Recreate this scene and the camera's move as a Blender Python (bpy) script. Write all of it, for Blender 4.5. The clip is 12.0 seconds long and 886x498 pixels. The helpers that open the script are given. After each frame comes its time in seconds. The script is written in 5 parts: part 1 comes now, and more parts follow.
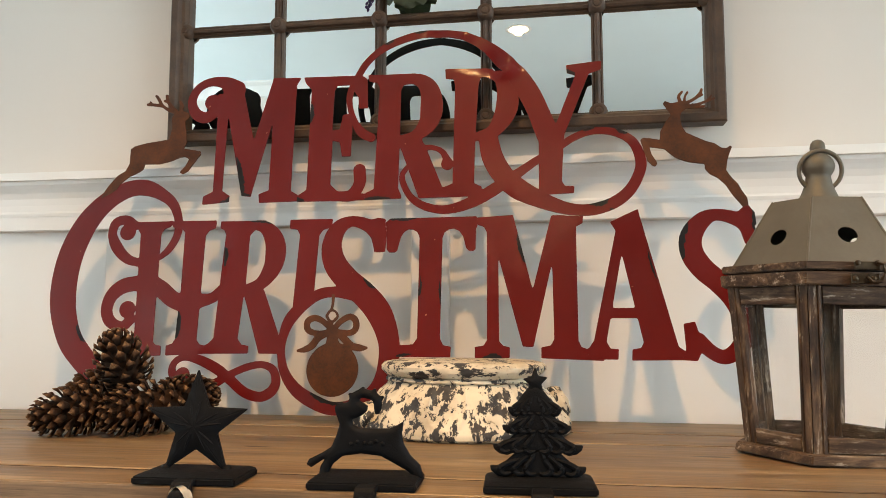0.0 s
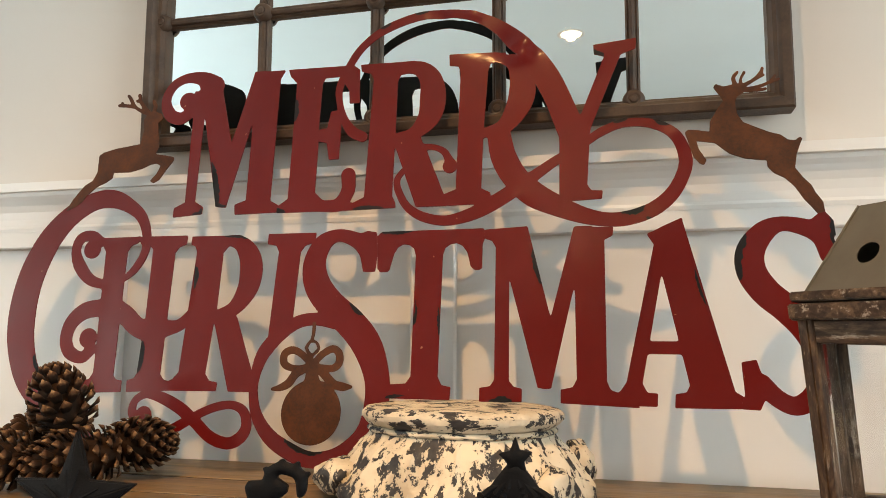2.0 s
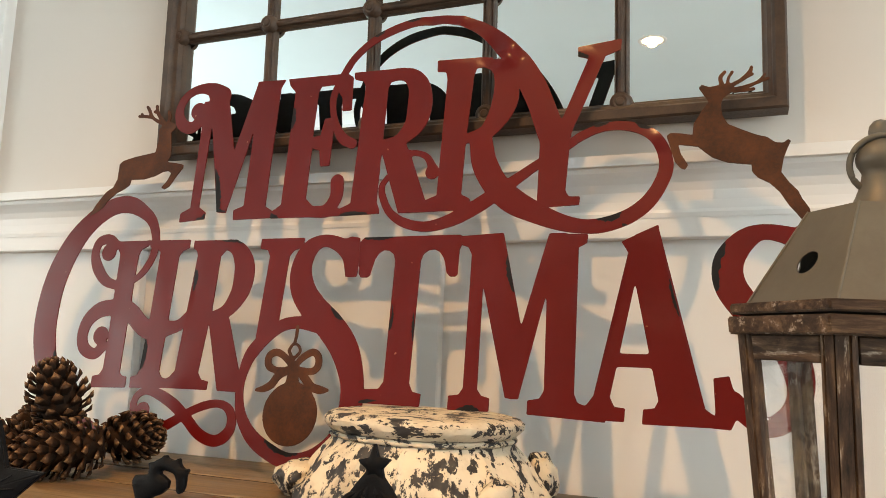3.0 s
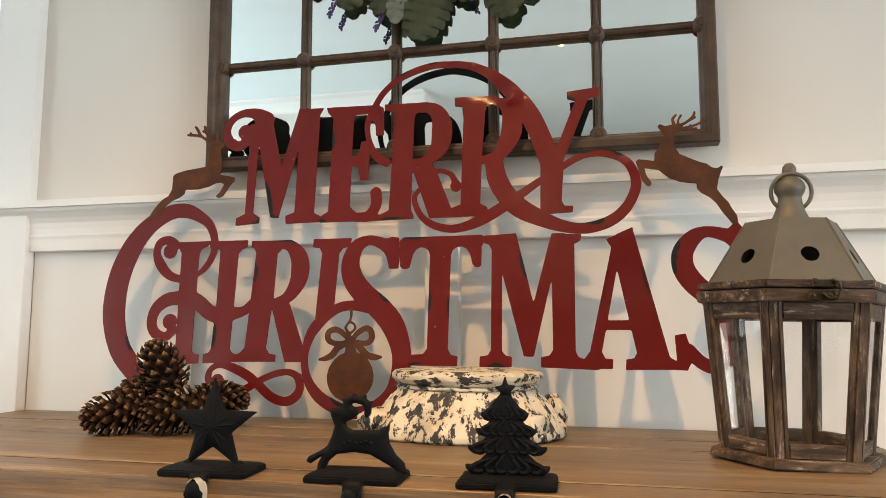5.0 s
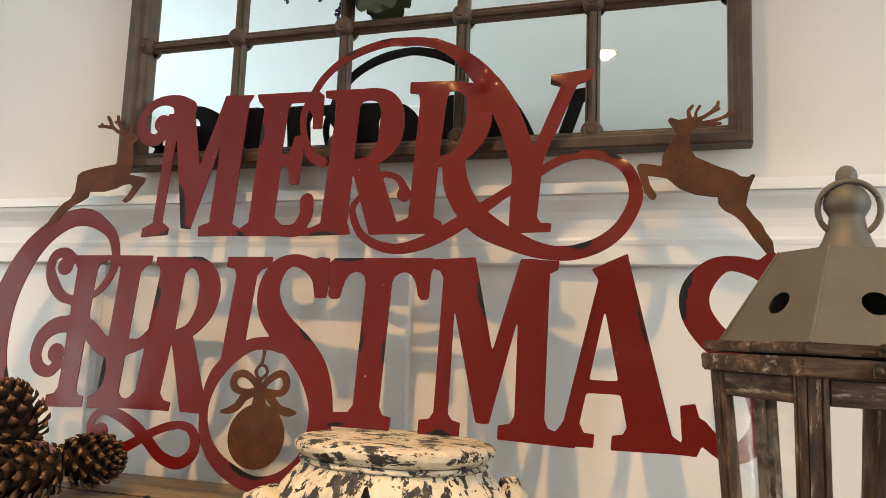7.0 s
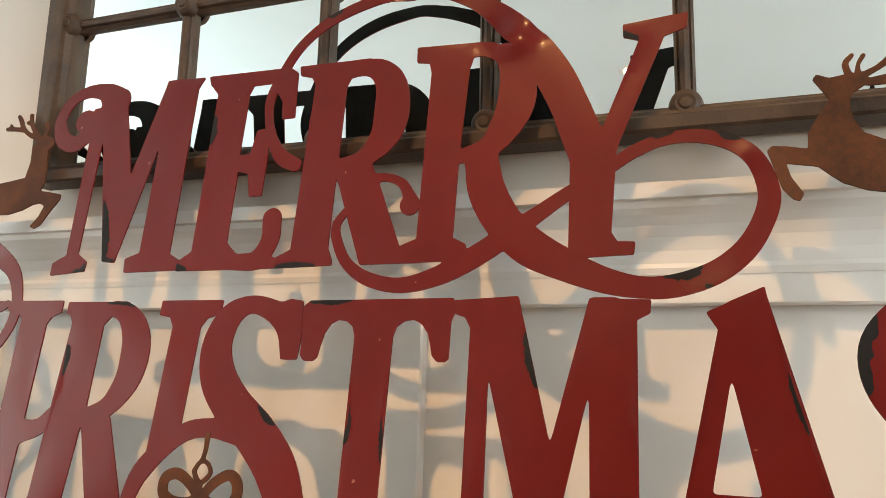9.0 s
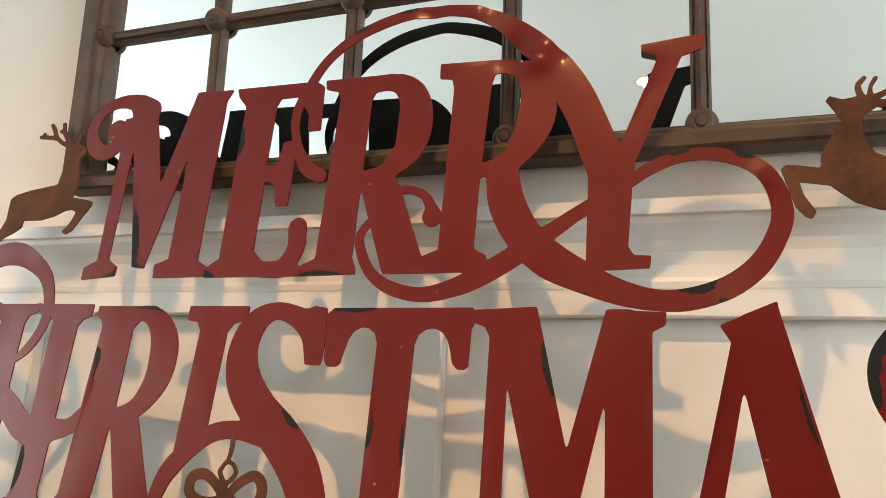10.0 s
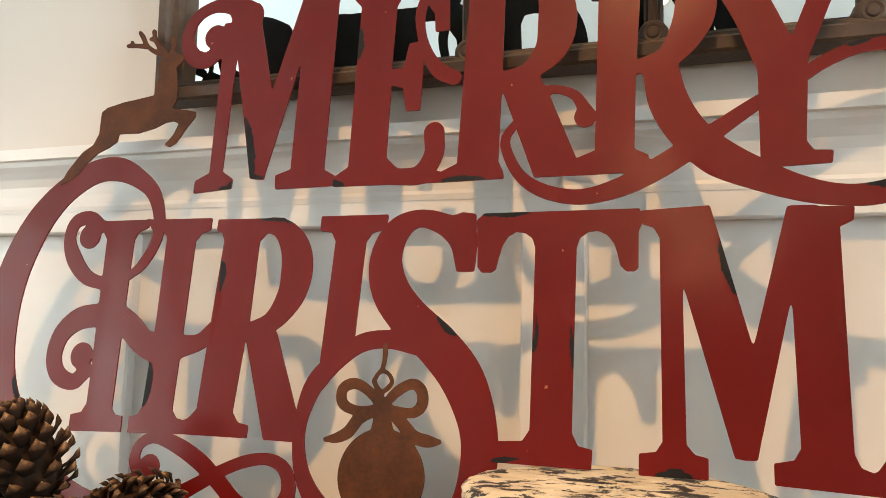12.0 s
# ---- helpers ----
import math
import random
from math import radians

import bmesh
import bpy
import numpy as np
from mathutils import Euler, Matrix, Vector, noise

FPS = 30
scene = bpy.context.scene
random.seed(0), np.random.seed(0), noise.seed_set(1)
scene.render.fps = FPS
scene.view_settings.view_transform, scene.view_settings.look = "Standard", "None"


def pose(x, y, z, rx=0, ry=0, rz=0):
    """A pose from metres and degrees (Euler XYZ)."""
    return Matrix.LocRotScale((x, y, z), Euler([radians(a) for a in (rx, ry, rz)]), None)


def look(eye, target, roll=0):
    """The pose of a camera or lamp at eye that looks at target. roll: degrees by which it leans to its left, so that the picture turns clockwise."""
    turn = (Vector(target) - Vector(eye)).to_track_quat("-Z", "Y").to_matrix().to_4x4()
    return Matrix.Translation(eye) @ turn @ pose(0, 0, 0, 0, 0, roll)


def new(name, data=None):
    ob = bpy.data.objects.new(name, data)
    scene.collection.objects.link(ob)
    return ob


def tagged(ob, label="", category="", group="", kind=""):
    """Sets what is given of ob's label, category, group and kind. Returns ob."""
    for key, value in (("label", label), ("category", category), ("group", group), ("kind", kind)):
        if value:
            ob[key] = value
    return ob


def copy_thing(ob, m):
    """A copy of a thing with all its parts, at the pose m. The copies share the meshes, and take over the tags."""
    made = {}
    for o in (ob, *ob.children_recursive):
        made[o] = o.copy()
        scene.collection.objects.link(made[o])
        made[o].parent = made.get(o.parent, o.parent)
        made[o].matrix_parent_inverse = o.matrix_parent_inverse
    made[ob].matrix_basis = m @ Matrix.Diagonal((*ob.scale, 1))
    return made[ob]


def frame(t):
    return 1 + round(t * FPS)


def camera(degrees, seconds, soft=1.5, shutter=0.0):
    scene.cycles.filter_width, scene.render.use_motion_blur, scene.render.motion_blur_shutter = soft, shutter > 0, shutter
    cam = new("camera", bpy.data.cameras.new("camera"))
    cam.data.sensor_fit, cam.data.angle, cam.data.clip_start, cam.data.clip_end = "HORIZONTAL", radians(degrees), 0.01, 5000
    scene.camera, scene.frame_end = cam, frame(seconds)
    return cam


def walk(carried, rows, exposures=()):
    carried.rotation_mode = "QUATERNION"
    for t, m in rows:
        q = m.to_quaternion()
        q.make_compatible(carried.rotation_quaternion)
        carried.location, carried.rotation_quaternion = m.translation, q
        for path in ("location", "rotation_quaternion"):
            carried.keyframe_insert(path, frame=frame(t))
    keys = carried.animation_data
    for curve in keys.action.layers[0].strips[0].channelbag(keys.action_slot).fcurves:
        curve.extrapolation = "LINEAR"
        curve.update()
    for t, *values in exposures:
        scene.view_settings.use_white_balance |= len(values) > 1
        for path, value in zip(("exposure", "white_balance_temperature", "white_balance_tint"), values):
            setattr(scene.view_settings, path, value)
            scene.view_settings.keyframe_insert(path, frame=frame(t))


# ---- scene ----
cam = camera(61.6, 12.0, soft=0.6)
PATH = [
    (0, (-0.001, 0.008, 0.986), (-0.324, 1.971, 1.186), 0.1),
    (0.5, (0.006, 0.032, 0.985), (-0.348, 1.992, 1.17), 0.0),
    (1, (0.005, 0.09, 0.989), (-0.358, 2.05, 1.156), -0.3),
    (1.5, (0.003, 0.166, 1.002), (-0.397, 2.115, 1.201), -0.3),
    (2, (0.047, 0.215, 1.01), (-0.442, 2.139, 1.251), 0.4),
    (2.5, (0.132, 0.251, 1.012), (-0.505, 2.129, 1.269), 1.7),
    (3, (0.194, 0.268, 1.011), (-0.549, 2.107, 1.269), 2.0),
    (5, (0.096, -0.066, 0.995), (-0.381, 1.865, 1.21), 0.1),
    (5.5, (0.094, -0.09, 0.994), (-0.336, 1.852, 1.203), 0.1),
    (6, (0.089, -0.024, 0.991), (-0.359, 1.912, 1.211), 0.7),
    (6.5, (0.132, 0.119, 1.022), (-0.387, 2.035, 1.268), 1.6),
    (7, (0.167, 0.251, 1.037), (-0.444, 2.136, 1.304), 2.4),
    (7.5, (0.158, 0.363, 1.047), (-0.492, 2.237, 1.299), 2.2),
    (9.5, (0.055, 0.561, 1.081), (-0.61, 2.406, 1.468), 1.7),
    (10, (0.066, 0.526, 1.077), (-0.626, 2.363, 1.458), 2.6),
    (10.5, (0.07, 0.521, 1.063), (-0.599, 2.377, 1.39), 2.9),
    (11, (0.067, 0.503, 1.043), (-0.614, 2.368, 1.285), 2.7),
    (11.5, (0.011, 0.486, 1.029), (-0.687, 2.351, 1.21), 2.1),
    (12, (-0.093, 0.496, 1.048), (-0.729, 2.381, 1.255), 1.3),
]
walk(cam, [(t, look(eye, target, roll)) for t, eye, target, roll in PATH], [(0.0, -0.08, 7100, 10), (3.0, -0.12, 7500, 11), (6.0, -0.13, 7100, 11), (7.5, -0.07, 7500, 12), (9.5, 0.04, 7750, 13), (12.0, 0.14, 7350, 11)])
FILL_WEST, FILL_EAST, DOWN_POWER = 58.0, 228.0, 240.0

# ---- light ----
world = bpy.data.worlds.new("daylight")
scene.world = world
world.use_nodes = True
sky = world.node_tree.nodes.new("ShaderNodeTexSky")
sky.sky_type, sky.sun_disc, sky.sun_elevation, sky.sun_rotation = "NISHITA", False, radians(35), radians(60)
world.node_tree.links.new(sky.outputs[0], world.node_tree.nodes["Background"].inputs[0])
world.node_tree.nodes["Background"].inputs[1].default_value = 0.1


def area_lamp(name, at, target, size, size_y, power, colour):
    data = bpy.data.lights.new(name, "AREA")
    data.shape, data.size, data.size_y, data.energy, data.color = "RECTANGLE", size, size_y, power, colour
    ob = new(name, data)
    ob.matrix_world = look(at, target)
    return ob


def down_lamp(at, power, spread):
    data = bpy.data.lights.new("downlight", "SPOT")
    data.energy, data.color, data.spot_size, data.spot_blend, data.shadow_soft_size = power, (1.0, 0.575, 0.245), radians(spread), 0.92, 0.028
    ob = new("downlight", data)
    ob.matrix_world = look(at, (at[0], at[1] + 0.001, 0))
    return ob


COOL = (0.74, 0.89, 1.0)
# cool fill lamps for two unseen side windows, aimed up to brighten the ceiling
area_lamp("window_light", (-3.86, -1.2, 1.45), (-0.8, -2.6, 2.7), 3.0, 1.9, FILL_WEST, COOL)
area_lamp("window_light", (4.86, -1.45, 1.45), (0, -1.8, 2.7), 2.5, 1.9, FILL_EAST, COOL)
CEILING = 2.7
SOUTH = -2.87
# the pair at x 2.0 is unseen, added to brighten the right side
DOWNLIGHTS = [(-0.25, 0.03, 107), (-0.25, -2.03, 142), (2.0, -2.03, 142), (2.0, 0.03, 107)]
for x, y, spread in DOWNLIGHTS:
    down_lamp((x, y, CEILING - 0.012), DOWN_POWER, spread)


# ---- materials ----
def material(name):
    m = bpy.data.materials.new(name)
    m.use_nodes = True
    return m, m.node_tree.nodes, m.node_tree.links, m.node_tree.nodes["Principled BSDF"]


def coords(nodes, links, scale=(1, 1, 1), random_shift=False):
    tc, mp = nodes.new("ShaderNodeTexCoord"), nodes.new("ShaderNodeMapping")
    mp.inputs["Scale"].default_value = scale
    links.new(tc.outputs["Object"], mp.inputs["Vector"])
    if random_shift:
        info, mul = nodes.new("ShaderNodeObjectInfo"), nodes.new("ShaderNodeMath")
        mul.operation = "MULTIPLY"
        mul.inputs[1].default_value = 37.0
        links.new(info.outputs["Random"], mul.inputs[0])
        links.new(mul.outputs[0], mp.inputs["Location"])
    return mp.outputs["Vector"]


def noise_tex(nodes, links, vec, scale, detail=4.0, rough=0.55, distort=0.0):
    n = nodes.new("ShaderNodeTexNoise")
    n.inputs["Scale"].default_value, n.inputs["Detail"].default_value = scale, detail
    n.inputs["Roughness"].default_value, n.inputs["Distortion"].default_value = rough, distort
    links.new(vec, n.inputs["Vector"])
    return n.outputs["Fac"]


def ramp(nodes, links, fac, *stops):
    r = nodes.new("ShaderNodeValToRGB")
    while len(r.color_ramp.elements) < len(stops):
        r.color_ramp.elements.new(0.5)
    for e, (pos, col) in zip(r.color_ramp.elements, stops):
        e.position, e.color = pos, (*col, 1)
    links.new(fac, r.inputs["Fac"])
    return r.outputs["Color"]


def mixed(nodes, links, fac, a, b, mode="MIX"):
    m = nodes.new("ShaderNodeMix")
    m.data_type, m.blend_type = "RGBA", mode
    for sock, v in ((m.inputs[0], fac), (m.inputs[6], a), (m.inputs[7], b)):
        if isinstance(v, (int, float)):
            sock.default_value = v
        elif isinstance(v, tuple):
            sock.default_value = (*v, 1)
        else:
            links.new(v, sock)
    return m.outputs[2]


def bump(nodes, links, bsdf, height, strength, distance):
    b = nodes.new("ShaderNodeBump")
    b.inputs["Strength"].default_value, b.inputs["Distance"].default_value = strength, distance
    links.new(height, b.inputs["Height"])
    links.new(b.outputs["Normal"], bsdf.inputs["Normal"])


def grey(v):
    return (v, v, v)


def mottled(name, dark, light, scale, rough=(0.4, 0.6), metal=0.0, relief=0.0, distance=0.001, stretch=(1, 1, 1), spec=0.5):
    """Two colours mixed by coarse and fine noise, with uneven gloss and fine relief."""
    m, nodes, links, bsdf = material(name)
    vec = coords(nodes, links, stretch, True)
    big, fine = noise_tex(nodes, links, vec, scale, 5), noise_tex(nodes, links, vec, scale * 9, 4, 0.65)
    fac = mixed(nodes, links, 0.4, big, fine)
    col = ramp(nodes, links, fac, (0.32, dark), (0.68, light))
    links.new(col, bsdf.inputs["Base Color"])
    links.new(ramp(nodes, links, fine, (0.3, grey(rough[0])), (0.7, grey(rough[1]))), bsdf.inputs["Roughness"])
    bsdf.inputs["Metallic"].default_value = metal
    bsdf.inputs["Specular IOR Level"].default_value = spec
    if relief:
        bump(nodes, links, bsdf, fac, relief, distance)
    return m


def wood(name, dark, mid, light, grain=(3.0, 60.0, 60.0), rough=0.6, relief=0.5, knots=True):
    """Grain that runs along the object's x axis, with growth bands, knots, pores and short cracks."""
    m, nodes, links, bsdf = material(name)
    vec = coords(nodes, links, grain, True)
    flat = coords(nodes, links, (1.2, 13.0, 13.0), True)
    fibre = noise_tex(nodes, links, vec, 2.2, 9, 0.74, 0.5)
    band = noise_tex(nodes, links, flat, 2.0, 5, 0.6, 1.3)
    col = ramp(nodes, links, mixed(nodes, links, 0.5, band, fibre), (0.33, dark), (0.5, mid), (0.68, light))
    if knots:
        kv = coords(nodes, links, (4.0, 9.0, 9.0), True)
        v = nodes.new("ShaderNodeTexVoronoi")
        v.inputs["Scale"].default_value = 0.8
        links.new(kv, v.inputs["Vector"])
        kn = ramp(nodes, links, v.outputs["Distance"], (0.02, (0.20, 0.17, 0.16)), (0.055, (0.5, 0.44, 0.4)), (0.07, (0.28, 0.24, 0.22)), (0.12, (1, 1, 1)))
        col = mixed(nodes, links, 0.8, col, kn, "MULTIPLY")
    pores = ramp(nodes, links, noise_tex(nodes, links, vec, 7.0, 3, 0.8), (0.30, (0.35, 0.3, 0.26)), (0.42, (1, 1, 1)))
    col = mixed(nodes, links, 0.65, col, pores, "MULTIPLY")
    lines = coords(nodes, links, (1.3, 46.0, 46.0), True)
    streak = ramp(nodes, links, noise_tex(nodes, links, lines, 1.6, 2, 0.5), (0.34, (0.34, 0.28, 0.24)), (0.43, (1, 1, 1)))
    col = mixed(nodes, links, 0.32, col, streak, "MULTIPLY")
    hair = ramp(nodes, links, noise_tex(nodes, links, coords(nodes, links, (3.0, 150.0, 150.0), True), 1.8, 3, 0.6), (0.38, (0.46, 0.40, 0.36)), (0.50, (1.10, 1.08, 1.06)))
    col = mixed(nodes, links, 0.45, col, hair, "MULTIPLY")
    thread = ramp(nodes, links, noise_tex(nodes, links, coords(nodes, links, (7.0, 420.0, 420.0), True), 1.5, 4, 0.7), (0.40, (0.62, 0.57, 0.53)), (0.54, (1.06, 1.05, 1.04)))
    col = mixed(nodes, links, 0.6, col, thread, "MULTIPLY")
    cracked = coords(nodes, links, (8.0, 44.0, 44.0), True)
    crack = ramp(nodes, links, noise_tex(nodes, links, cracked, 1.3, 1, 0.4), (0.21, (0.10, 0.08, 0.07)), (0.24, (1, 1, 1)))
    col = mixed(nodes, links, 1.0, col, crack, "MULTIPLY")
    links.new(col, bsdf.inputs["Base Color"])
    links.new(ramp(nodes, links, fibre, (0.3, grey(rough - 0.12)), (0.7, grey(rough + 0.12))), bsdf.inputs["Roughness"])
    bump(nodes, links, bsdf, mixed(nodes, links, 0.5, fibre, crack), relief, 0.0012)
    return m


def painted(name, colour, rough=0.5, relief=0.12, scale=180.0):
    m, nodes, links, bsdf = material(name)
    vec = coords(nodes, links)
    fine, big = noise_tex(nodes, links, vec, scale, 3), noise_tex(nodes, links, vec, 2.2, 3)
    dim = tuple(c * 0.94 for c in colour)
    links.new(mixed(nodes, links, big, dim, colour), bsdf.inputs["Base Color"])
    bsdf.inputs["Roughness"].default_value = rough
    bump(nodes, links, bsdf, fine, relief, 0.0004)
    return m


def chipped(name, stretch, edge):
    """Cream paint flaking from black-brown cast iron."""
    m, nodes, links, bsdf = material(name)
    vec = coords(nodes, links, stretch)
    big = noise_tex(nodes, links, vec, 68.0, 9, 0.70, 0.3)
    fine = noise_tex(nodes, links, vec, 150.0, 4, 0.6)
    mask = ramp(nodes, links, mixed(nodes, links, 0.22, big, fine), (edge, (0, 0, 0)), (edge + 0.008, (1, 1, 1)))
    cream = ramp(nodes, links, noise_tex(nodes, links, coords(nodes, links), 16.0, 7, 0.65), (0.3, (0.39, 0.325, 0.23)), (0.55, (0.63, 0.565, 0.44)))
    bare = ramp(nodes, links, fine, (0.3, (0.010, 0.011, 0.014)), (0.62, (0.035, 0.034, 0.036)), (0.8, (0.13, 0.105, 0.08)))
    links.new(mixed(nodes, links, mask, bare, cream), bsdf.inputs["Base Color"])
    bsdf.inputs["Roughness"].default_value = 0.62
    bump(nodes, links, bsdf, mixed(nodes, links, 0.3, mask, fine), 0.8, 0.0016)
    return m


def red_sheet(name):
    """Red lacquer on sheet steel with small dents and rubbed specks."""
    m, nodes, links, bsdf = material(name)
    vec = coords(nodes, links)
    big, mid = noise_tex(nodes, links, vec, 5.0, 3), noise_tex(nodes, links, vec, 26.0, 4)
    fine = noise_tex(nodes, links, vec, 420.0, 2)
    col = ramp(nodes, links, mixed(nodes, links, 0.35, big, mid), (0.3, (0.096, 0.0032, 0.0026)), (0.7, (0.128, 0.0046, 0.0034)))
    speck = ramp(nodes, links, noise_tex(nodes, links, vec, 75.0, 2, 0.5), (0.765, (0, 0, 0)), (0.78, (1, 1, 1)))
    links.new(mixed(nodes, links, speck, col, (0.30, 0.12, 0.07)), bsdf.inputs["Base Color"])
    links.new(ramp(nodes, links, mid, (0.3, grey(0.42)), (0.7, grey(0.52))), bsdf.inputs["Roughness"])
    bsdf.inputs["Specular IOR Level"].default_value = 0.11
    bsdf.inputs["Coat Weight"].default_value = 0.34
    bsdf.inputs["Coat Roughness"].default_value = 0.20
    b = nodes.new("ShaderNodeBump")
    b.inputs["Strength"].default_value, b.inputs["Distance"].default_value = 0.40, 0.0014
    links.new(mixed(nodes, links, 0.10, mixed(nodes, links, 0.35, big, mid), fine), b.inputs["Height"])
    links.new(b.outputs["Normal"], bsdf.inputs["Normal"])
    links.new(b.outputs["Normal"], bsdf.inputs["Coat Normal"])
    return m


def scale_wood(name):
    """Dark brown root with the shade of the gaps put in, tan at the tip."""
    m, nodes, links, bsdf = material(name)
    vec = coords(nodes, links, (1, 1, 1), True)
    split, tc = nodes.new("ShaderNodeSeparateXYZ"), nodes.new("ShaderNodeTexCoord")
    links.new(tc.outputs["Object"], split.inputs[0])
    reach = nodes.new("ShaderNodeMath")
    reach.operation, reach.inputs[1].default_value = "MULTIPLY", 40.0
    links.new(split.outputs["X"], reach.inputs[0])
    n = noise_tex(nodes, links, vec, 130.0, 4, 0.6)
    along = ramp(nodes, links, mixed(nodes, links, 0.25, reach.outputs[0], n), (0.50, (0.005, 0.0028, 0.0018)), (0.70, (0.020, 0.0095, 0.0045)), (0.80, (0.030, 0.013, 0.006)), (0.86, (0.066, 0.031, 0.013)), (0.92, (0.250, 0.148, 0.074)))
    links.new(along, bsdf.inputs["Base Color"])
    bsdf.inputs["Roughness"].default_value = 0.7
    bsdf.inputs["Specular IOR Level"].default_value = 0.2
    bump(nodes, links, bsdf, n, 0.6, 0.001)
    return m


def worn_wood(name):
    """Dark stained lantern wood with whitewash rubbed into it and bare scuffs."""
    m, nodes, links, bsdf = material(name)
    vec, flat = coords(nodes, links, (7.0, 70.0, 70.0), True), coords(nodes, links, (9.0, 26.0, 26.0), True)
    fibre = noise_tex(nodes, links, vec, 2.0, 8, 0.72, 0.3)
    patch = noise_tex(nodes, links, flat, 2.4, 5, 0.6, 0.8)
    brown = ramp(nodes, links, mixed(nodes, links, 0.5, fibre, patch), (0.36, (0.008, 0.005, 0.004)), (0.49, (0.052, 0.031, 0.019)), (0.59, (0.125, 0.082, 0.051)), (0.69, (0.27, 0.205, 0.145)))
    wash = ramp(nodes, links, mixed(nodes, links, 0.55, noise_tex(nodes, links, flat, 5.0, 7, 0.75), fibre), (0.552, (0, 0, 0)), (0.64, (1, 1, 1)))
    pale = mixed(nodes, links, fibre, (0.29, 0.25, 0.205), (0.46, 0.42, 0.365))
    links.new(mixed(nodes, links, wash, brown, pale), bsdf.inputs["Base Color"])
    bsdf.inputs["Roughness"].default_value = 0.65
    bsdf.inputs["Specular IOR Level"].default_value = 0.3
    bump(nodes, links, bsdf, fibre, 0.8, 0.001)
    return m


def glass(name, tint=(1, 1, 1)):
    m, nodes, links, bsdf = material(name)
    bsdf.inputs["Base Color"].default_value = (*tint, 1)
    bsdf.inputs["Transmission Weight"].default_value = 1.0
    bsdf.inputs["Roughness"].default_value = 0.02
    bsdf.inputs["IOR"].default_value = 1.45
    return m


def glowing(name, colour, strength):
    m, nodes, links, bsdf = material(name)
    bsdf.inputs["Emission Color"].default_value = (*colour, 1)
    bsdf.inputs["Emission Strength"].default_value = strength
    return m


FARWALL = painted("greige_wall", (0.34, 0.31, 0.27), 0.6)
WALL = painted("warm_white_wall", (0.70, 0.655, 0.605), 0.6)
TRIM = painted("white_trim", (0.80, 0.79, 0.77), 0.35, 0.05, 60)
CEIL = painted("ceiling_white", (0.80, 0.91, 0.95), 0.8)
FLOOR = wood("floor_oak", (0.085, 0.055, 0.034), (0.16, 0.11, 0.072), (0.25, 0.185, 0.125))
PINE = wood("waxed_pine", (0.062, 0.036, 0.018), (0.180, 0.120, 0.062), (0.35, 0.26, 0.148), rough=0.48, relief=0.6, grain=(2.4, 44.0, 44.0))
# the waxed pine in darker tones, for the front edge and front apron
PINE_EDGE = wood("darker_pine_edge", (0.040, 0.023, 0.012), (0.115, 0.075, 0.040), (0.225, 0.160, 0.092), rough=0.55, relief=0.8, grain=(2.4, 60.0, 60.0))
OLDWOOD = worn_wood("weathered_lantern_wood")
RED = red_sheet("red_lacquer")
BLACKED = mottled("bare_black_steel", (0.004, 0.0045, 0.006), (0.014, 0.0145, 0.016), 40, (0.5, 0.7), spec=0.15)
RUST = mottled("brown_rust", (0.022, 0.0075, 0.0035), (0.115, 0.036, 0.0115), 26, (0.6, 0.8), 0.0, 0.35, 0.0008, spec=0.25)
BRONZE = mottled("bronzed_frame", (0.026, 0.015, 0.010), (0.090, 0.054, 0.034), 30, (0.4, 0.65), 0.0, 0.45, 0.0008, spec=0.4)
IRON = mottled("black_cast_iron", (0.0015, 0.0020, 0.0030), (0.0048, 0.0058, 0.0080), 60, (0.55, 0.72), 0.0, 0.7, 0.0014, spec=0.12)
ROOFMETAL = mottled("grey_brown_tin", (0.086, 0.078, 0.062), (0.122, 0.112, 0.090), 25, (0.45, 0.62), 0.3, 0.2, 0.0006)
HASP = mottled("dark_brass", (0.020, 0.014, 0.009), (0.07, 0.05, 0.03), 90, (0.35, 0.55), 0.8, 0.3, 0.0004)
CHIPPY = chipped("flaking_cream_paint", (0.9, 0.9, 0.48), 0.476)
CHIPPY_TOP = chipped("flaking_cream_paint_on_slab", (0.5, 1.0, 1.3), 0.472)
SEAM = mottled("dark_joint_strip", (0.006, 0.004, 0.003), (0.030, 0.018, 0.010), 30, (0.8, 0.95), spec=0.1)
SCALE_WOOD = scale_wood("pine_cone_scale")
CORE = mottled("pine_cone_core", (0.010, 0.005, 0.003), (0.030, 0.015, 0.008), 60, (0.7, 0.9), spec=0.1)
MIRROR = material("mirror_glass")[0]
MIRROR.node_tree.nodes["Principled BSDF"].inputs["Base Color"].default_value = (0.90, 0.975, 0.99, 1)
MIRROR.node_tree.nodes["Principled BSDF"].inputs["Metallic"].default_value = 1.0
MIRROR.node_tree.nodes["Principled BSDF"].inputs["Roughness"].default_value = 0.015
GLASS = glass("clear_glass")
LEAF = mottled("grey_green_leaf", (0.040, 0.056, 0.028), (0.105, 0.125, 0.070), 30, (0.5, 0.7), 0, 0.3, 0.001)
SILVER = mottled("silver_leaf", (0.15, 0.18, 0.15), (0.29, 0.32, 0.28), 30, (0.6, 0.8), 0, 0.3, 0.001)
LAVENDER = mottled("lavender_bud", (0.035, 0.02, 0.09), (0.09, 0.055, 0.2), 80, (0.6, 0.8))
CLOTH = mottled("cream_ribbon", (0.55, 0.50, 0.42), (0.70, 0.66, 0.58), 120, (0.7, 0.9), 0, 0.3, 0.0004)
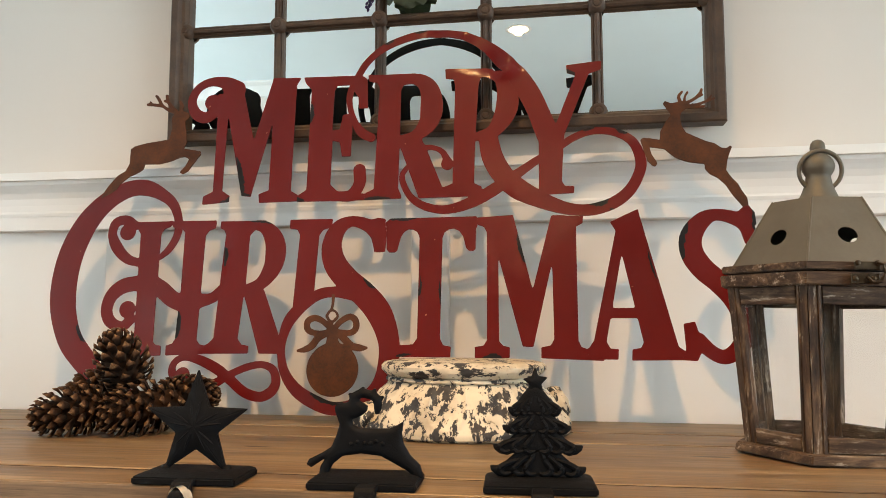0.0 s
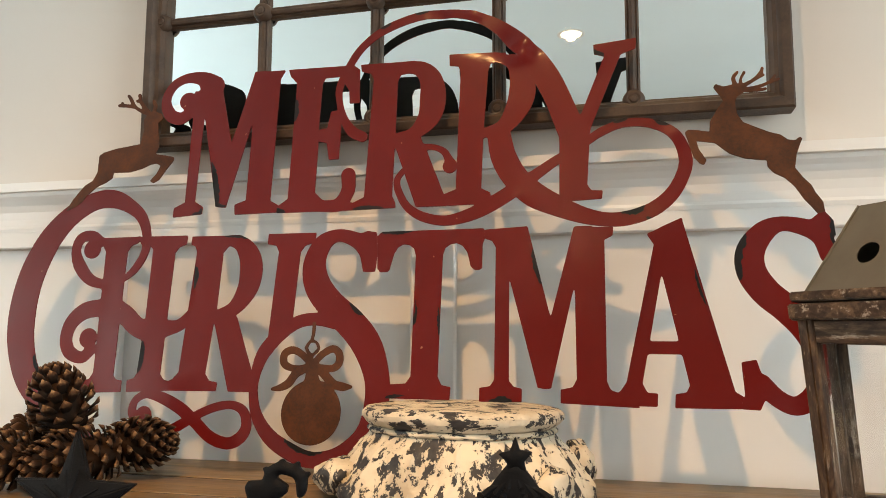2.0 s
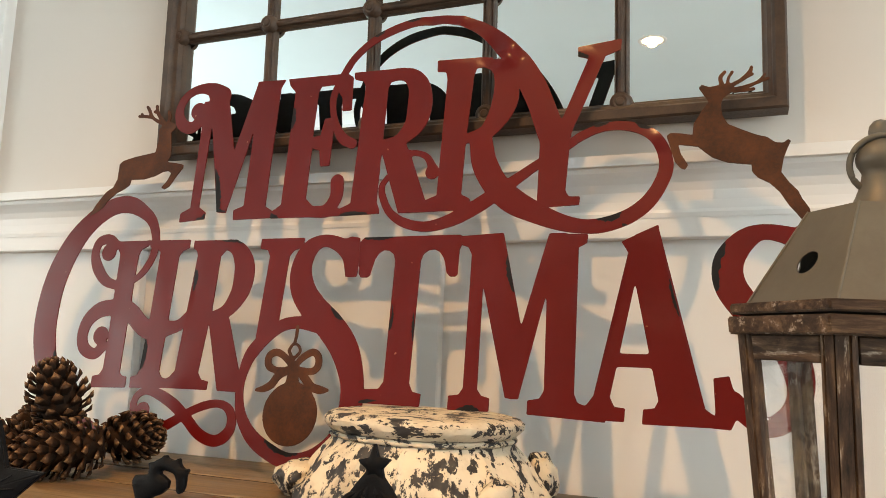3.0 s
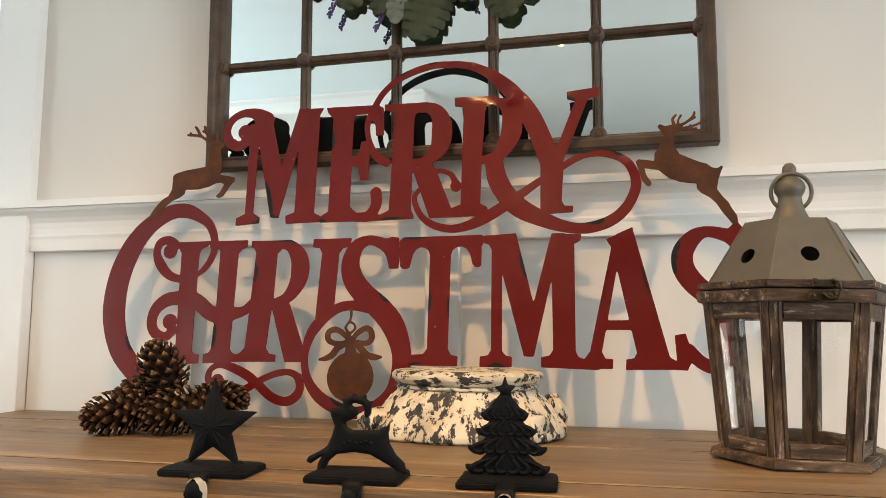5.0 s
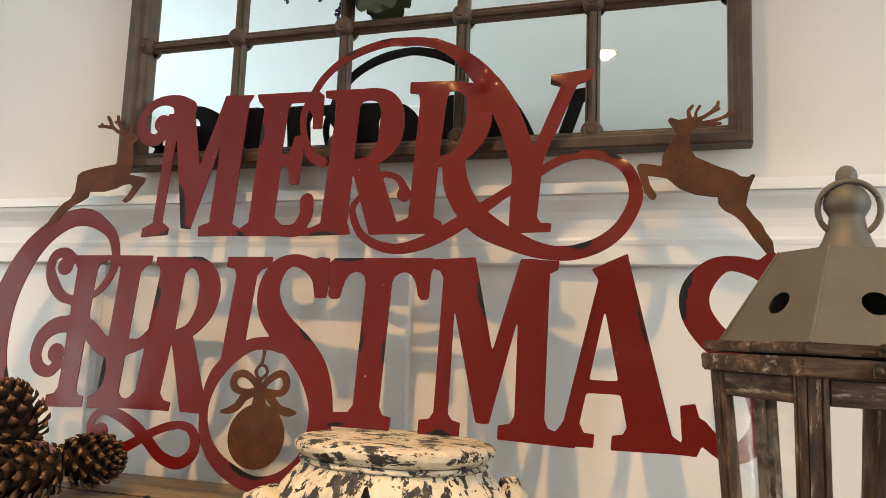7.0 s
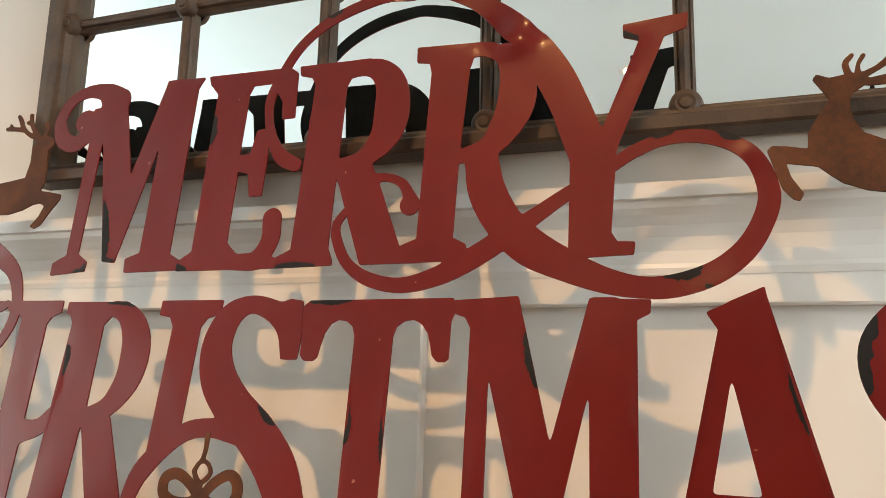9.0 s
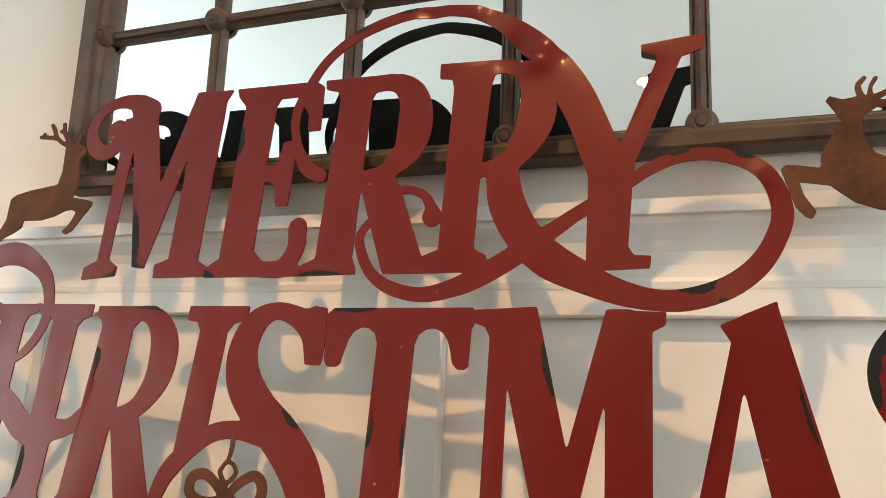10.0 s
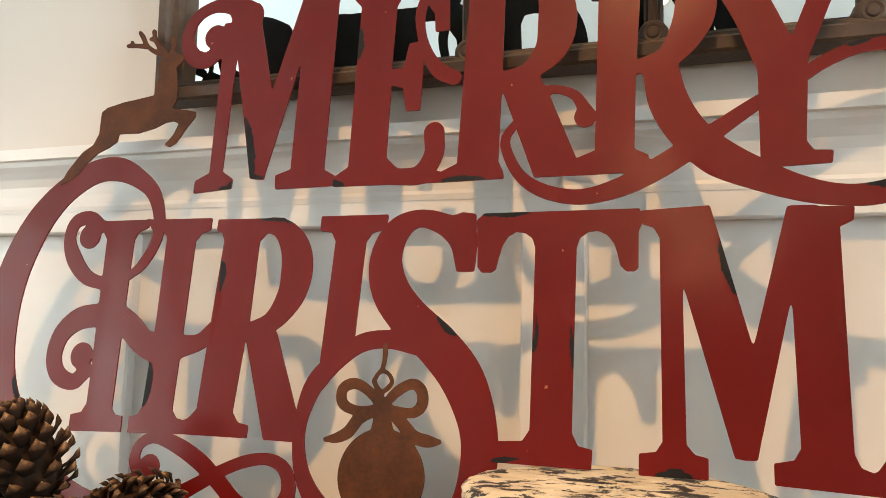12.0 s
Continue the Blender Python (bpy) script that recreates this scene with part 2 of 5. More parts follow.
LAMPGLOW = glowing("lamp_glow", (1.0, 0.72, 0.42), 14.0)
DAYGLOW = glowing("daylight_outside", (0.80, 0.92, 1.0), 2.2)


# ---- building helpers ----
def part(name, bm, mat, parent=None, label="", smooth=False):
    me = bpy.data.meshes.new(name)
    bm.normal_update()
    bm.to_mesh(me)
    bm.free()
    me.materials.append(mat)
    if smooth:
        me.polygons.foreach_set("use_smooth", [True] * len(me.polygons))
        me.set_sharp_from_angle(angle=radians(40))
    ob = new(name, me)
    ob.parent = parent
    if label:
        tagged(ob, label)
    return ob


def thing(name, label, category, group="", at=None):
    ob = new(name)
    ob.empty_display_size = 0.05
    if at is not None:
        ob.matrix_world = at
    return tagged(ob, label, category, group)


def add_box(bm, x0, x1, y0, y1, z0, z1, bevel=0.0, seg=2):
    made = bmesh.ops.create_cube(bm, size=1.0)["verts"]
    for v in made:
        v.co = (x0 + (v.co.x + 0.5) * (x1 - x0), y0 + (v.co.y + 0.5) * (y1 - y0), z0 + (v.co.z + 0.5) * (z1 - z0))
    if bevel:
        edges = list({e for v in made for e in v.link_edges})
        bmesh.ops.bevel(bm, geom=edges, offset=bevel, segments=seg, affect="EDGES", profile=0.6)
    return bm


def box(x0, x1, y0, y1, z0, z1, bevel=0.0, seg=2):
    return add_box(bmesh.new(), x0, x1, y0, y1, z0, z1, bevel, seg)


def prism(profile, length0, length1, axis="x"):
    """A closed profile of (a, b) pairs drawn out along one axis."""
    bm = bmesh.new()
    def place(s, a, b):
        return (s, a, b) if axis == "x" else (a, s, b) if axis == "y" else (a, b, s)
    rings = [[bm.verts.new(place(s, a, b)) for a, b in profile] for s in (length0, length1)]
    n = len(profile)
    for i in range(n):
        bm.faces.new((rings[0][i], rings[0][(i + 1) % n], rings[1][(i + 1) % n], rings[1][i]))
    bm.faces.new(rings[0][::-1])
    bm.faces.new(rings[1])
    bmesh.ops.recalc_face_normals(bm, faces=bm.faces)
    return bm


def lathe(profile, segments=48, shape=None):
    """Turns (radius, height) pairs round z; shape(angle, radius, height) may return another place."""
    bm = bmesh.new()
    rings = []
    for r, z in profile:
        ring = []
        for i in range(segments):
            a = 2 * math.pi * i / segments
            ring.append(bm.verts.new(shape(a, r, z) if shape else (r * math.cos(a), r * math.sin(a), z)))
        rings.append(ring)
    for lo, hi in zip(rings, rings[1:]):
        for i in range(segments):
            j = (i + 1) % segments
            bm.faces.new((lo[i], lo[j], hi[j], hi[i]))
    bm.faces.new(rings[0][::-1])
    bm.faces.new(rings[-1])
    return bm


def tube(points, radius, sides=10, closed=False):
    """A round rod along points; radius may be one number or one for each point."""
    bm = bmesh.new()
    pts = [Vector(p) for p in points]
    rad = [float(r) for r in radius] if isinstance(radius, (list, tuple)) else [radius] * len(pts)
    rings = []
    for i, p in enumerate(pts):
        a = pts[(i - 1) % len(pts)] if closed or i else p
        b = pts[(i + 1) % len(pts)] if closed or i < len(pts) - 1 else p
        d = (b - a).normalized()
        side = d.cross(Vector((0, 0, 1)) if abs(d.z) < 0.9 else Vector((0, 1, 0))).normalized()
        up = side.cross(d)
        rings.append([bm.verts.new(p + rad[i] * (math.cos(2 * math.pi * k / sides) * side + math.sin(2 * math.pi * k / sides) * up)) for k in range(sides)])
    pairs = list(zip(rings, rings[1:])) + ([(rings[-1], rings[0])] if closed else [])
    for lo, hi in pairs:
        for k in range(sides):
            bm.faces.new((lo[k], lo[(k + 1) % sides], hi[(k + 1) % sides], hi[k]))
    if not closed:
        bm.faces.new(rings[0][::-1])
        bm.faces.new(rings[-1])
    bmesh.ops.recalc_face_normals(bm, faces=bm.faces)
    return bm


# ---- flat cut shapes: outlines from strokes, in millimetres ----
from mathutils.geometry import delaunay_2d_cdt


def smooth_line(points, steps=5):
    """Catmull-Rom through the points."""
    p = np.array(points, float)
    p = np.vstack([2 * p[0] - p[1], p, 2 * p[-1] - p[-2]])
    out = []
    for a, b, c, d in zip(p, p[1:], p[2:], p[3:]):
        for k in range(steps):
            t = k / steps
            out.append(0.5 * (2 * b + (c - a) * t + (2 * a - 5 * b + 4 * c - d) * t * t + (3 * b - a - 3 * c + d) * t ** 3))
    out.append(p[-2])
    return np.array(out)


def poly(*points):
    """A straight-sided piece."""
    p = np.array(points, float)

    def dist(x, y):
        best, inside = np.full(x.shape, 1e9), np.zeros(x.shape, bool)
        for (ax, ay), (bx, by) in zip(p, np.roll(p, -1, axis=0)):
            ex, ey = bx - ax, by - ay
            t = np.clip(((x - ax) * ex + (y - ay) * ey) / (ex * ex + ey * ey + 1e-9), 0, 1)
            best = np.minimum(best, np.hypot(x - ax - t * ex, y - ay - t * ey))
            cross = (ay > y) != (by > y)
            inside ^= cross & (x < ex * (y - ay) / (ey if abs(ey) > 1e-9 else 1e-9) + ax)
        return np.where(inside, -best, best)
    return p.min(axis=0), p.max(axis=0), dist


def band(*points):
    """A curved stroke through (x, y, width)."""
    p = smooth_line(points)

    def dist(x, y):
        best = np.full(x.shape, 1e9)
        for (ax, ay, aw), (bx, by, bw) in zip(p, p[1:]):
            ex, ey = bx - ax, by - ay
            t = np.clip(((x - ax) * ex + (y - ay) * ey) / (ex * ex + ey * ey + 1e-9), 0, 1)
            best = np.minimum(best, np.hypot(x - ax - t * ex, y - ay - t * ey) - 0.5 * (aw + t * (bw - aw)))
        return best
    return p[:, :2].min(axis=0) - p[:, 2].max() / 2, p[:, :2].max(axis=0) + p[:, 2].max() / 2, dist


def disc(cx, cy, r):
    return np.array((cx - r, cy - r)), np.array((cx + r, cy + r)), lambda x, y: np.hypot(x - cx, y - cy) - r


def field(shapes, cell, soft=3.0, pad=5.0):
    """The signed distance to the union of shapes on a grid; inner corners are filled softly."""
    lo = np.min([s[0] for s in shapes], axis=0) - pad
    hi = np.max([s[1] for s in shapes], axis=0) + pad
    xs, ys = np.arange(lo[0], hi[0] + cell, cell), np.arange(lo[1], hi[1] + cell, cell)
    x, y = np.meshgrid(xs, ys, indexing="ij")
    d = np.full(x.shape, 99.0)
    for a, b, dist in shapes:
        i0, i1 = np.searchsorted(xs, (a[0] - 14, b[0] + 14))
        j0, j1 = np.searchsorted(ys, (a[1] - 14, b[1] + 14))
        part_d, e = d[i0:i1, j0:j1], dist(x[i0:i1, j0:j1], y[i0:i1, j0:j1])
        h = np.clip(0.5 + 0.5 * (e - part_d) / soft, 0, 1)
        d[i0:i1, j0:j1] = e * (1 - h) + part_d * h - soft * h * (1 - h)
    return xs, ys, d


def eased(d):
    """One pass of blur, which rounds the corners a little."""
    e = np.pad(d, 1, mode="edge")
    return (4 * d + 2 * (e[:-2, 1:-1] + e[2:, 1:-1] + e[1:-1, :-2] + e[1:-1, 2:]) + e[:-2, :-2] + e[2:, 2:] + e[:-2, 2:] + e[2:, :-2]) / 16


def outlines(xs, ys, d):
    """Closed outlines where the distance is nought."""
    inside = d < 0
    corner = inside[:-1, :-1] * 1 + inside[1:, :-1] * 2 + inside[1:, 1:] * 4 + inside[:-1, 1:] * 8
    table = {1: [(3, 0)], 2: [(0, 1)], 3: [(3, 1)], 4: [(1, 2)], 5: [(3, 0), (1, 2)], 6: [(0, 2)], 7: [(3, 2)], 8: [(2, 3)], 9: [(2, 0)],
             10: [(0, 1), (2, 3)], 11: [(2, 1)], 12: [(1, 3)], 13: [(1, 0)], 14: [(0, 3)]}
    links = {}
    for i, j in zip(*np.nonzero((corner > 0) & (corner < 15))):
        keys = ((i, j, 0), (i + 1, j, 1), (i, j + 1, 0), (i, j, 1))
        for a, b in table[int(corner[i, j])]:
            links.setdefault(keys[a], []).append(keys[b])
            links.setdefault(keys[b], []).append(keys[a])

    def place(key):
        i, j, up = key
        a, b = d[i, j], d[i, j + 1] if up else d[i + 1, j]
        t = a / (a - b)
        return (xs[i], ys[j] + t * (ys[j + 1] - ys[j])) if up else (xs[i] + t * (xs[i + 1] - xs[i]), ys[j])
    loops, seen = [], set()
    for first in links:
        if first in seen:
            continue
        loop, key = [], first
        while key not in seen:
            seen.add(key)
            loop.append(place(key))
            key = next((k for k in links[key] if k not in seen), key)
        if len(loop) > 8:
            loops.append(np.array(loop))
    return loops


def thinned(loop, tol):
    """Leaves out points that lie on the line between their neighbours."""
    keep = np.zeros(len(loop), bool)
    far = int(np.argmax(np.hypot(*(loop - loop[0]).T)))
    keep[[0, far]] = True
    closed = np.vstack([loop, loop[:1]])
    stack = [(0, far), (far, len(loop))]
    while stack:
        a, b = stack.pop()
        if b - a < 2:
            continue
        p, q, mid = closed[a], closed[b], closed[a + 1:b]
        e = q - p
        off = np.abs((mid[:, 0] - p[0]) * e[1] - (mid[:, 1] - p[1]) * e[0]) / (np.hypot(*e) + 1e-9)
        k = int(np.argmax(off))
        if off[k] > tol:
            keep[a + 1 + k] = True
            stack += [(a, a + 1 + k), (a + 1 + k, b)]
    return loop[keep]


def cut_sheet(name, mat, shapes, thick, parent=None, label="", cell=1.0, soft=3.0, grid=14.0, dome=0.0, reach=6.0, bend=None, lift=0.0, within=None, tol=0.1, back=None, aside=None):
    """A flat piece with that outline, thick mm through; dome swells both faces towards the middle. Lies in x and z, its face to -y."""
    xs, ys, d = field(shapes, cell, soft)
    d = eased(d)
    if within is not None:
        gx, gy = np.meshgrid(xs, ys, indexing="ij")
        d = np.maximum(d, eased(np.min([s[2](gx, gy) for s in within], axis=0)))
    loops = [thinned(l, tol) for l in outlines(xs, ys, d)]

    def depth(p):
        i, j = min(max(int((p[0] - xs[0]) / cell), 0), len(xs) - 2), min(max(int((p[1] - ys[0]) / cell), 0), len(ys) - 2)
        s, t = (p[0] - xs[i]) / cell, (p[1] - ys[j]) / cell
        return (d[i, j] * (1 - s) + d[i + 1, j] * s) * (1 - t) + (d[i, j + 1] * (1 - s) + d[i + 1, j + 1] * s) * t
    verts, edges = [], []
    for l in loops:
        n = len(verts)
        verts += [Vector(p) for p in l]
        edges += [(n + i, n + (i + 1) % len(l)) for i in range(len(l))]
    rim = len(verts)
    for gx in np.arange(xs[0], xs[-1], grid):
        for gy in np.arange(ys[0], ys[-1], grid):
            if depth((gx, gy)) < -0.3 * grid:
                verts.append(Vector((gx, gy)))
    flat, _, tris, *_ = delaunay_2d_cdt(verts, edges, [], 0, 1e-5)
    tris = [t for t in tris if depth(sum((flat[i] for i in t), Vector((0, 0))) / len(t)) < 0]
    bm = bmesh.new()

    def at(p, side):
        swell = 0.0
        if dome:
            k = min(max(-depth(p), 0.0) / reach, 1.0)
            swell = dome * math.sqrt(max(0.0, 1 - (1 - k) ** 2))
        return ((p[0] - (aside(p) if aside else 0.0)) / 1000, (side * (thick / 2 + swell) - lift + (bend(p) if bend else 0.0) + (1.65 * aside(p) if aside else 0.0)) / 1000, p[1] / 1000)
    used = sorted({i for t in tris for i in t})
    for side in (-1, 1):
        vs = {i: bm.verts.new(at(flat[i], side)) for i in used}
        for t in tris:
            f = bm.faces.new([vs[i] for i in t])
            f.smooth = True
            f.material_index = 1 if back and side > 0 else 0
            f.normal_update()
            if f.normal.y * side < 0:
                f.normal_flip()
    for l in loops:
        n = len(l)
        ring = [(bm.verts.new(at(p, -1)), bm.verts.new(at(p, 1))) for p in l]
        area = 0.5 * sum(l[i][0] * l[(i + 1) % n][1] - l[(i + 1) % n][0] * l[i][1] for i in range(n))
        mid = (l[0] + l[1]) / 2
        e = l[1] - l[0]
        left = np.array((-e[1], e[0])) / (np.hypot(*e) + 1e-9)
        flip = depth(mid + 0.6 * left) > 0
        for i in range(n):
            (a, b), (c, e2) = ring[i], ring[(i + 1) % n]
            bm.faces.new((a, c, e2, b) if not flip else (b, e2, c, a))
    me = bpy.data.meshes.new(name)
    bm.to_mesh(me)
    bm.free()
    me.materials.append(mat)
    if back:
        me.materials.append(back)
    ob = new(name, me)
    ob.parent = parent
    if label:
        tagged(ob, label)
    return ob


# ---- the room ----
TOP = 0.836          # height of the table top
WALLY, FACE, PANEL = 1.226, 1.214, 1.2305


def structure(name, bm, mat, label, smooth=False):
    return tagged(part(name, bm, mat, None, label, smooth), kind="structure", category=name.split("_")[0])


structure("floor", box(-4.2, 5.2, -6.2, 1.4, -0.1, 0), FLOOR, "brown oak plank floor of the room")
structure("ceiling", box(-4.2, 5.2, -6.2, 1.4, CEILING, CEILING + 0.1), CEIL, "plain white painted ceiling")
wall = bmesh.new()
for b in ((-1.20, 5, 1.152, CEILING), (-2.15, -1.20, 0, 0.45), (-2.15, -1.20, 2.25, CEILING), (-4, -2.15, 0, CEILING)):
    add_box(wall, b[0], b[1], WALLY, WALLY + 0.14, b[2], b[3])
add_box(wall, -1.20, 5, PANEL + 0.004, WALLY + 0.14, 0, 1.152)
structure("wall_north", wall, WALL, "warm white painted wall with panel wainscot")
wall = bmesh.new()
for b in ((-6, -2.7, 0, CEILING), (0.3, 1.4, 0, CEILING), (-2.7, 0.3, 0, 0.5), (-2.7, 0.3, 2.4, CEILING)):
    add_box(wall, -4.14, -4, b[0], b[1], b[2], b[3])
structure("wall_west", wall, WALL, "white painted wall with an assumed wide window")
wall = bmesh.new()
for b in ((-6, -2.7, 0, CEILING), (-0.2, 1.4, 0, CEILING), (-2.7, -0.2, 0, 0.5), (-2.7, -0.2, 2.4, CEILING)):
    add_box(wall, 5, 5.14, b[0], b[1], b[2], b[3])
structure("wall_east", wall, WALL, "white painted wall with an assumed wide window")
wall = bmesh.new()
add_box(wall, -4, -1.35, SOUTH - 0.14, SOUTH, 0, CEILING)
add_box(wall, -1.49, -1.35, -6.0, SOUTH - 0.141, 0, CEILING)
structure("wall_south", wall, WALL, "white painted wall that ends at a deeper part of the room")
structure("wall_hall", box(-4.14, 5.14, -6.14, -6.0, 0, CEILING), FARWALL, "greige painted wall at the deep end of the room")


def window_unit(name, x0, x1, z0, z1, place, bars):
    """A sash window, built in x and z at y 0, then put in its opening."""
    ob = thing(name, "white painted window with daylight behind it", "window", at=place)
    tagged(ob, kind="structure")
    bm = bmesh.new()
    for a, b, c, d in ((x0, x0 + 0.05, z0, z1), (x1 - 0.05, x1, z0, z1), (x0 + 0.05, x1 - 0.05, z0, z0 + 0.05), (x0 + 0.05, x1 - 0.05, z1 - 0.05, z1)):
        add_box(bm, a, b, 0.02, 0.07, c, d)
    part("window_frame", bm, TRIM, ob)
    for k in range(1, bars):
        x = x0 + (x1 - x0) * k / bars
        part("glazing_bar", box(x - 0.02, x + 0.02, 0.03, 0.06, z0 + 0.05, z1 - 0.05), TRIM, ob)
    part("pane", box(x0 + 0.05, x1 - 0.05, 0.085, 0.09, z0 + 0.05, z1 - 0.05), DAYGLOW, ob, "bright daylight outside")
    return ob


window_unit("window_1", -2.15, -1.20, 0.45, 2.25, pose(0, WALLY, 0), 2)
# the west and east windows are unseen, added to go with the fill lamps
window_unit("assumed_window_west", -1.5, 1.5, 0.5, 2.4, pose(-4, -1.2, 0, 0, 0, 90), 4)
window_unit("assumed_window_east", -1.25, 1.25, 0.5, 2.4, pose(5, -1.45, 0, 0, 0, -90), 4)

# wainscot boards, rail and casing on the north wall
structure("trim_panel", box(-1.103, 5, PANEL, PANEL + 0.0038, 0.0, 1.152), TRIM, "white painted recessed wainscot panels")
bm = bmesh.new()
for x0, x1 in ((-0.254, -0.190), (-0.81, -0.724)):
    add_box(bm, x0, x1, FACE, PANEL - 0.0005, 0.0, 1.1515, 0.002, 1)
structure("trim_stiles", bm, TRIM, "white painted upright wainscot boards")
structure("trim_rail_board", box(-1.103, 5, FACE - 0.0005, WALLY, 1.152, 1.186, 0.002, 1), TRIM, "white painted flat board under the chair rail")
rail = [(WALLY, 1.178), (1.2125, 1.178), (1.2115, 1.184), (1.2125, 1.188), (1.2125, 1.199), (1.211, 1.211), (1.2075, 1.221), (1.203, 1.229), (1.1985, 1.235), (1.1975, 1.239), (1.1975, 1.2415), (1.1905, 1.242), (1.1905, 1.256), (WALLY, 1.257)]
structure("trim_chair_rail", prism(rail, -1.20, 5), TRIM, "white moulded chair rail with a flat ledge")
structure("trim_casing", box(-1.20, -1.103, 1.204, WALLY + 0.004, 0, CEILING, 0.003, 2), TRIM, "tall white flat casing beside the window")
structure("baseboard", box(-1.103, 5, 1.206, PANEL - 0.001, 0, 0.14, 0.004, 2), TRIM, "white painted baseboard")
crown = [(0, 0), (0.09, 0), (0.085, 0.012), (0.05, 0.03), (0.025, 0.07), (0.012, 0.10), (0, 0.11)]
structure("trim_crown_north", prism([(WALLY - a, CEILING - b) for a, b in crown], -4, 5), TRIM, "white crown moulding under the ceiling")
structure("trim_crown_south", prism([(SOUTH + a, CEILING - b) for a, b in crown], -4, -1.35), TRIM, "white crown moulding under the ceiling")
structure("trim_crown_west", prism([(-4 + a, CEILING - b) for a, b in crown], SOUTH, WALLY, "y"), TRIM, "white crown moulding under the ceiling")
structure("trim_crown_east", prism([(5 - a, CEILING - b) for a, b in crown], SOUTH, WALLY, "y"), TRIM, "white crown moulding under the ceiling")

first = None
for x, y, spread in DOWNLIGHTS:
    if first is None:
        first = thing("ceiling_light", "round recessed ceiling light with a white trim ring, lit", "ceiling light", "recessed ceiling lights", pose(x, y, CEILING))
        ring = [(0.068 + 0.012 * math.cos(a), -0.002 + 0.005 * math.sin(a)) for a in np.linspace(0, 2 * math.pi, 12, endpoint=False)]
        bm = bmesh.new()
        rings = [[bm.verts.new((r * math.cos(a), r * math.sin(a), z)) for a in np.linspace(0, 2 * math.pi, 32, endpoint=False)] for r, z in ring]
        for lo, hi in zip(rings, rings[1:] + rings[:1]):
            for i in range(32):
                bm.faces.new((lo[i], lo[(i + 1) % 32], hi[(i + 1) % 32], hi[i]))
        part("trim_ring", bm, TRIM, first, smooth=True)
        part("lens", lathe([(0.058, -0.004), (0.058, -0.001)], 32), LAMPGLOW, first, "glowing frosted lens")
    else:
        copy_thing(first, pose(x, y, CEILING))

# ---- the table ----
X0, X1, Y0, Y1 = -1.045, 0.442, 0.652, 1.203
table = thing("console_table", "long rustic console table of waxed pine planks", "table", at=pose(0, 0, 0, 0, 0, 0.8))


def plank(x0, x1, y0, y1):
    """A board whose upper edges are eased."""
    w = y1 - y0
    prof = [(-w / 2, -0.03), (-w / 2, -0.006), (-w / 2 + 0.0008, -0.0020), (-w / 2 + 0.0030, 0.0), (w / 2 - 0.0025, 0.0), (w / 2 - 0.0008, -0.0012), (w / 2, -0.004), (w / 2, -0.03)]
    ob = part("plank", prism(prof, -(x1 - x0) / 2, (x1 - x0) / 2), PINE, table, smooth=True)
    ob.matrix_basis = pose((x0 + x1) / 2, (y0 + y1) / 2, TOP)
    return ob


nose = [(0.003, -0.030), (0.003, -0.028), (0.006, -0.022), (0.012, -0.0185), (0.0165, -0.015), (0.0178, -0.0045), (0.0186, -0.0015), (0.0210, -0.0006), (0.0210, -0.030)]
ob = part("front_edge", prism(nose, -(X1 - X0) / 2, (X1 - X0) / 2), PINE_EDGE, table, "darker moulded front edge", smooth=True)
ob.matrix_basis = pose((X0 + X1) / 2, Y0, TOP)
plank(X0, X1, Y0 + 0.0211, 0.7410).location.z -= 0.0005
plank(X0, X1, 0.7435, 0.9815)
plank(X0, X1, 0.9840, 1.0740)
plank(X0, X1, 1.0785, Y1)
# dark strips set just below the top in the gaps between planks
for y0, y1 in ((0.7412, 0.7433), (0.9817, 0.9838), (1.0742, 1.0783)):
    part("joint", box(X0 + 0.001, X1 - 0.001, y0, y1, TOP - 0.02, TOP - 0.0008), SEAM, table)
ob = part("apron", prism([(Y0 + 0.012, TOP - 0.031), (Y0 + 0.012, TOP - 0.038), (Y0 + 0.022, TOP - 0.05), (Y0 + 0.022, TOP - 0.15), (Y0 + 0.045, TOP - 0.15), (Y0 + 0.045, TOP - 0.031)], X0 + 0.02, X1 - 0.02), PINE_EDGE, table)
part("apron", box(X0 + 0.02, X1 - 0.02, Y1 - 0.04, Y1 - 0.02, TOP - 0.15, TOP - 0.031), PINE, table)
for x in (X0 + 0.02, X1 - 0.045):
    part("side_apron", box(x, x + 0.025, Y0 + 0.046, Y1 - 0.041, TOP - 0.15, TOP - 0.031), PINE, table)
for x in (X0 + 0.05, X1 - 0.12):
    for y in (Y0 + 0.05, Y1 - 0.12):
        part("leg", box(x, x + 0.07, y, y + 0.07, 0.0, TOP - 0.0305, 0.004, 2), PINE, table)

# ---- the mirror ----
MW, MH, PITCH = 0.930, 0.946, 0.1812
mirror = thing("wall_mirror", "large mirror in a bronzed frame of twenty-five panes", "mirror", at=pose(-0.2160, 1.179, 1.2975, 0.7, 0, 0))
frame_profile = [(0.0, 0.0025), (0.0025, 0.0), (0.0130, 0.0), (0.0155, 0.0025), (0.0170, 0.0085), (0.0215, 0.0105), (0.0240, 0.0165), (0.0265, 0.0180), (0.0270, 0.034), (0.0, 0.034)]


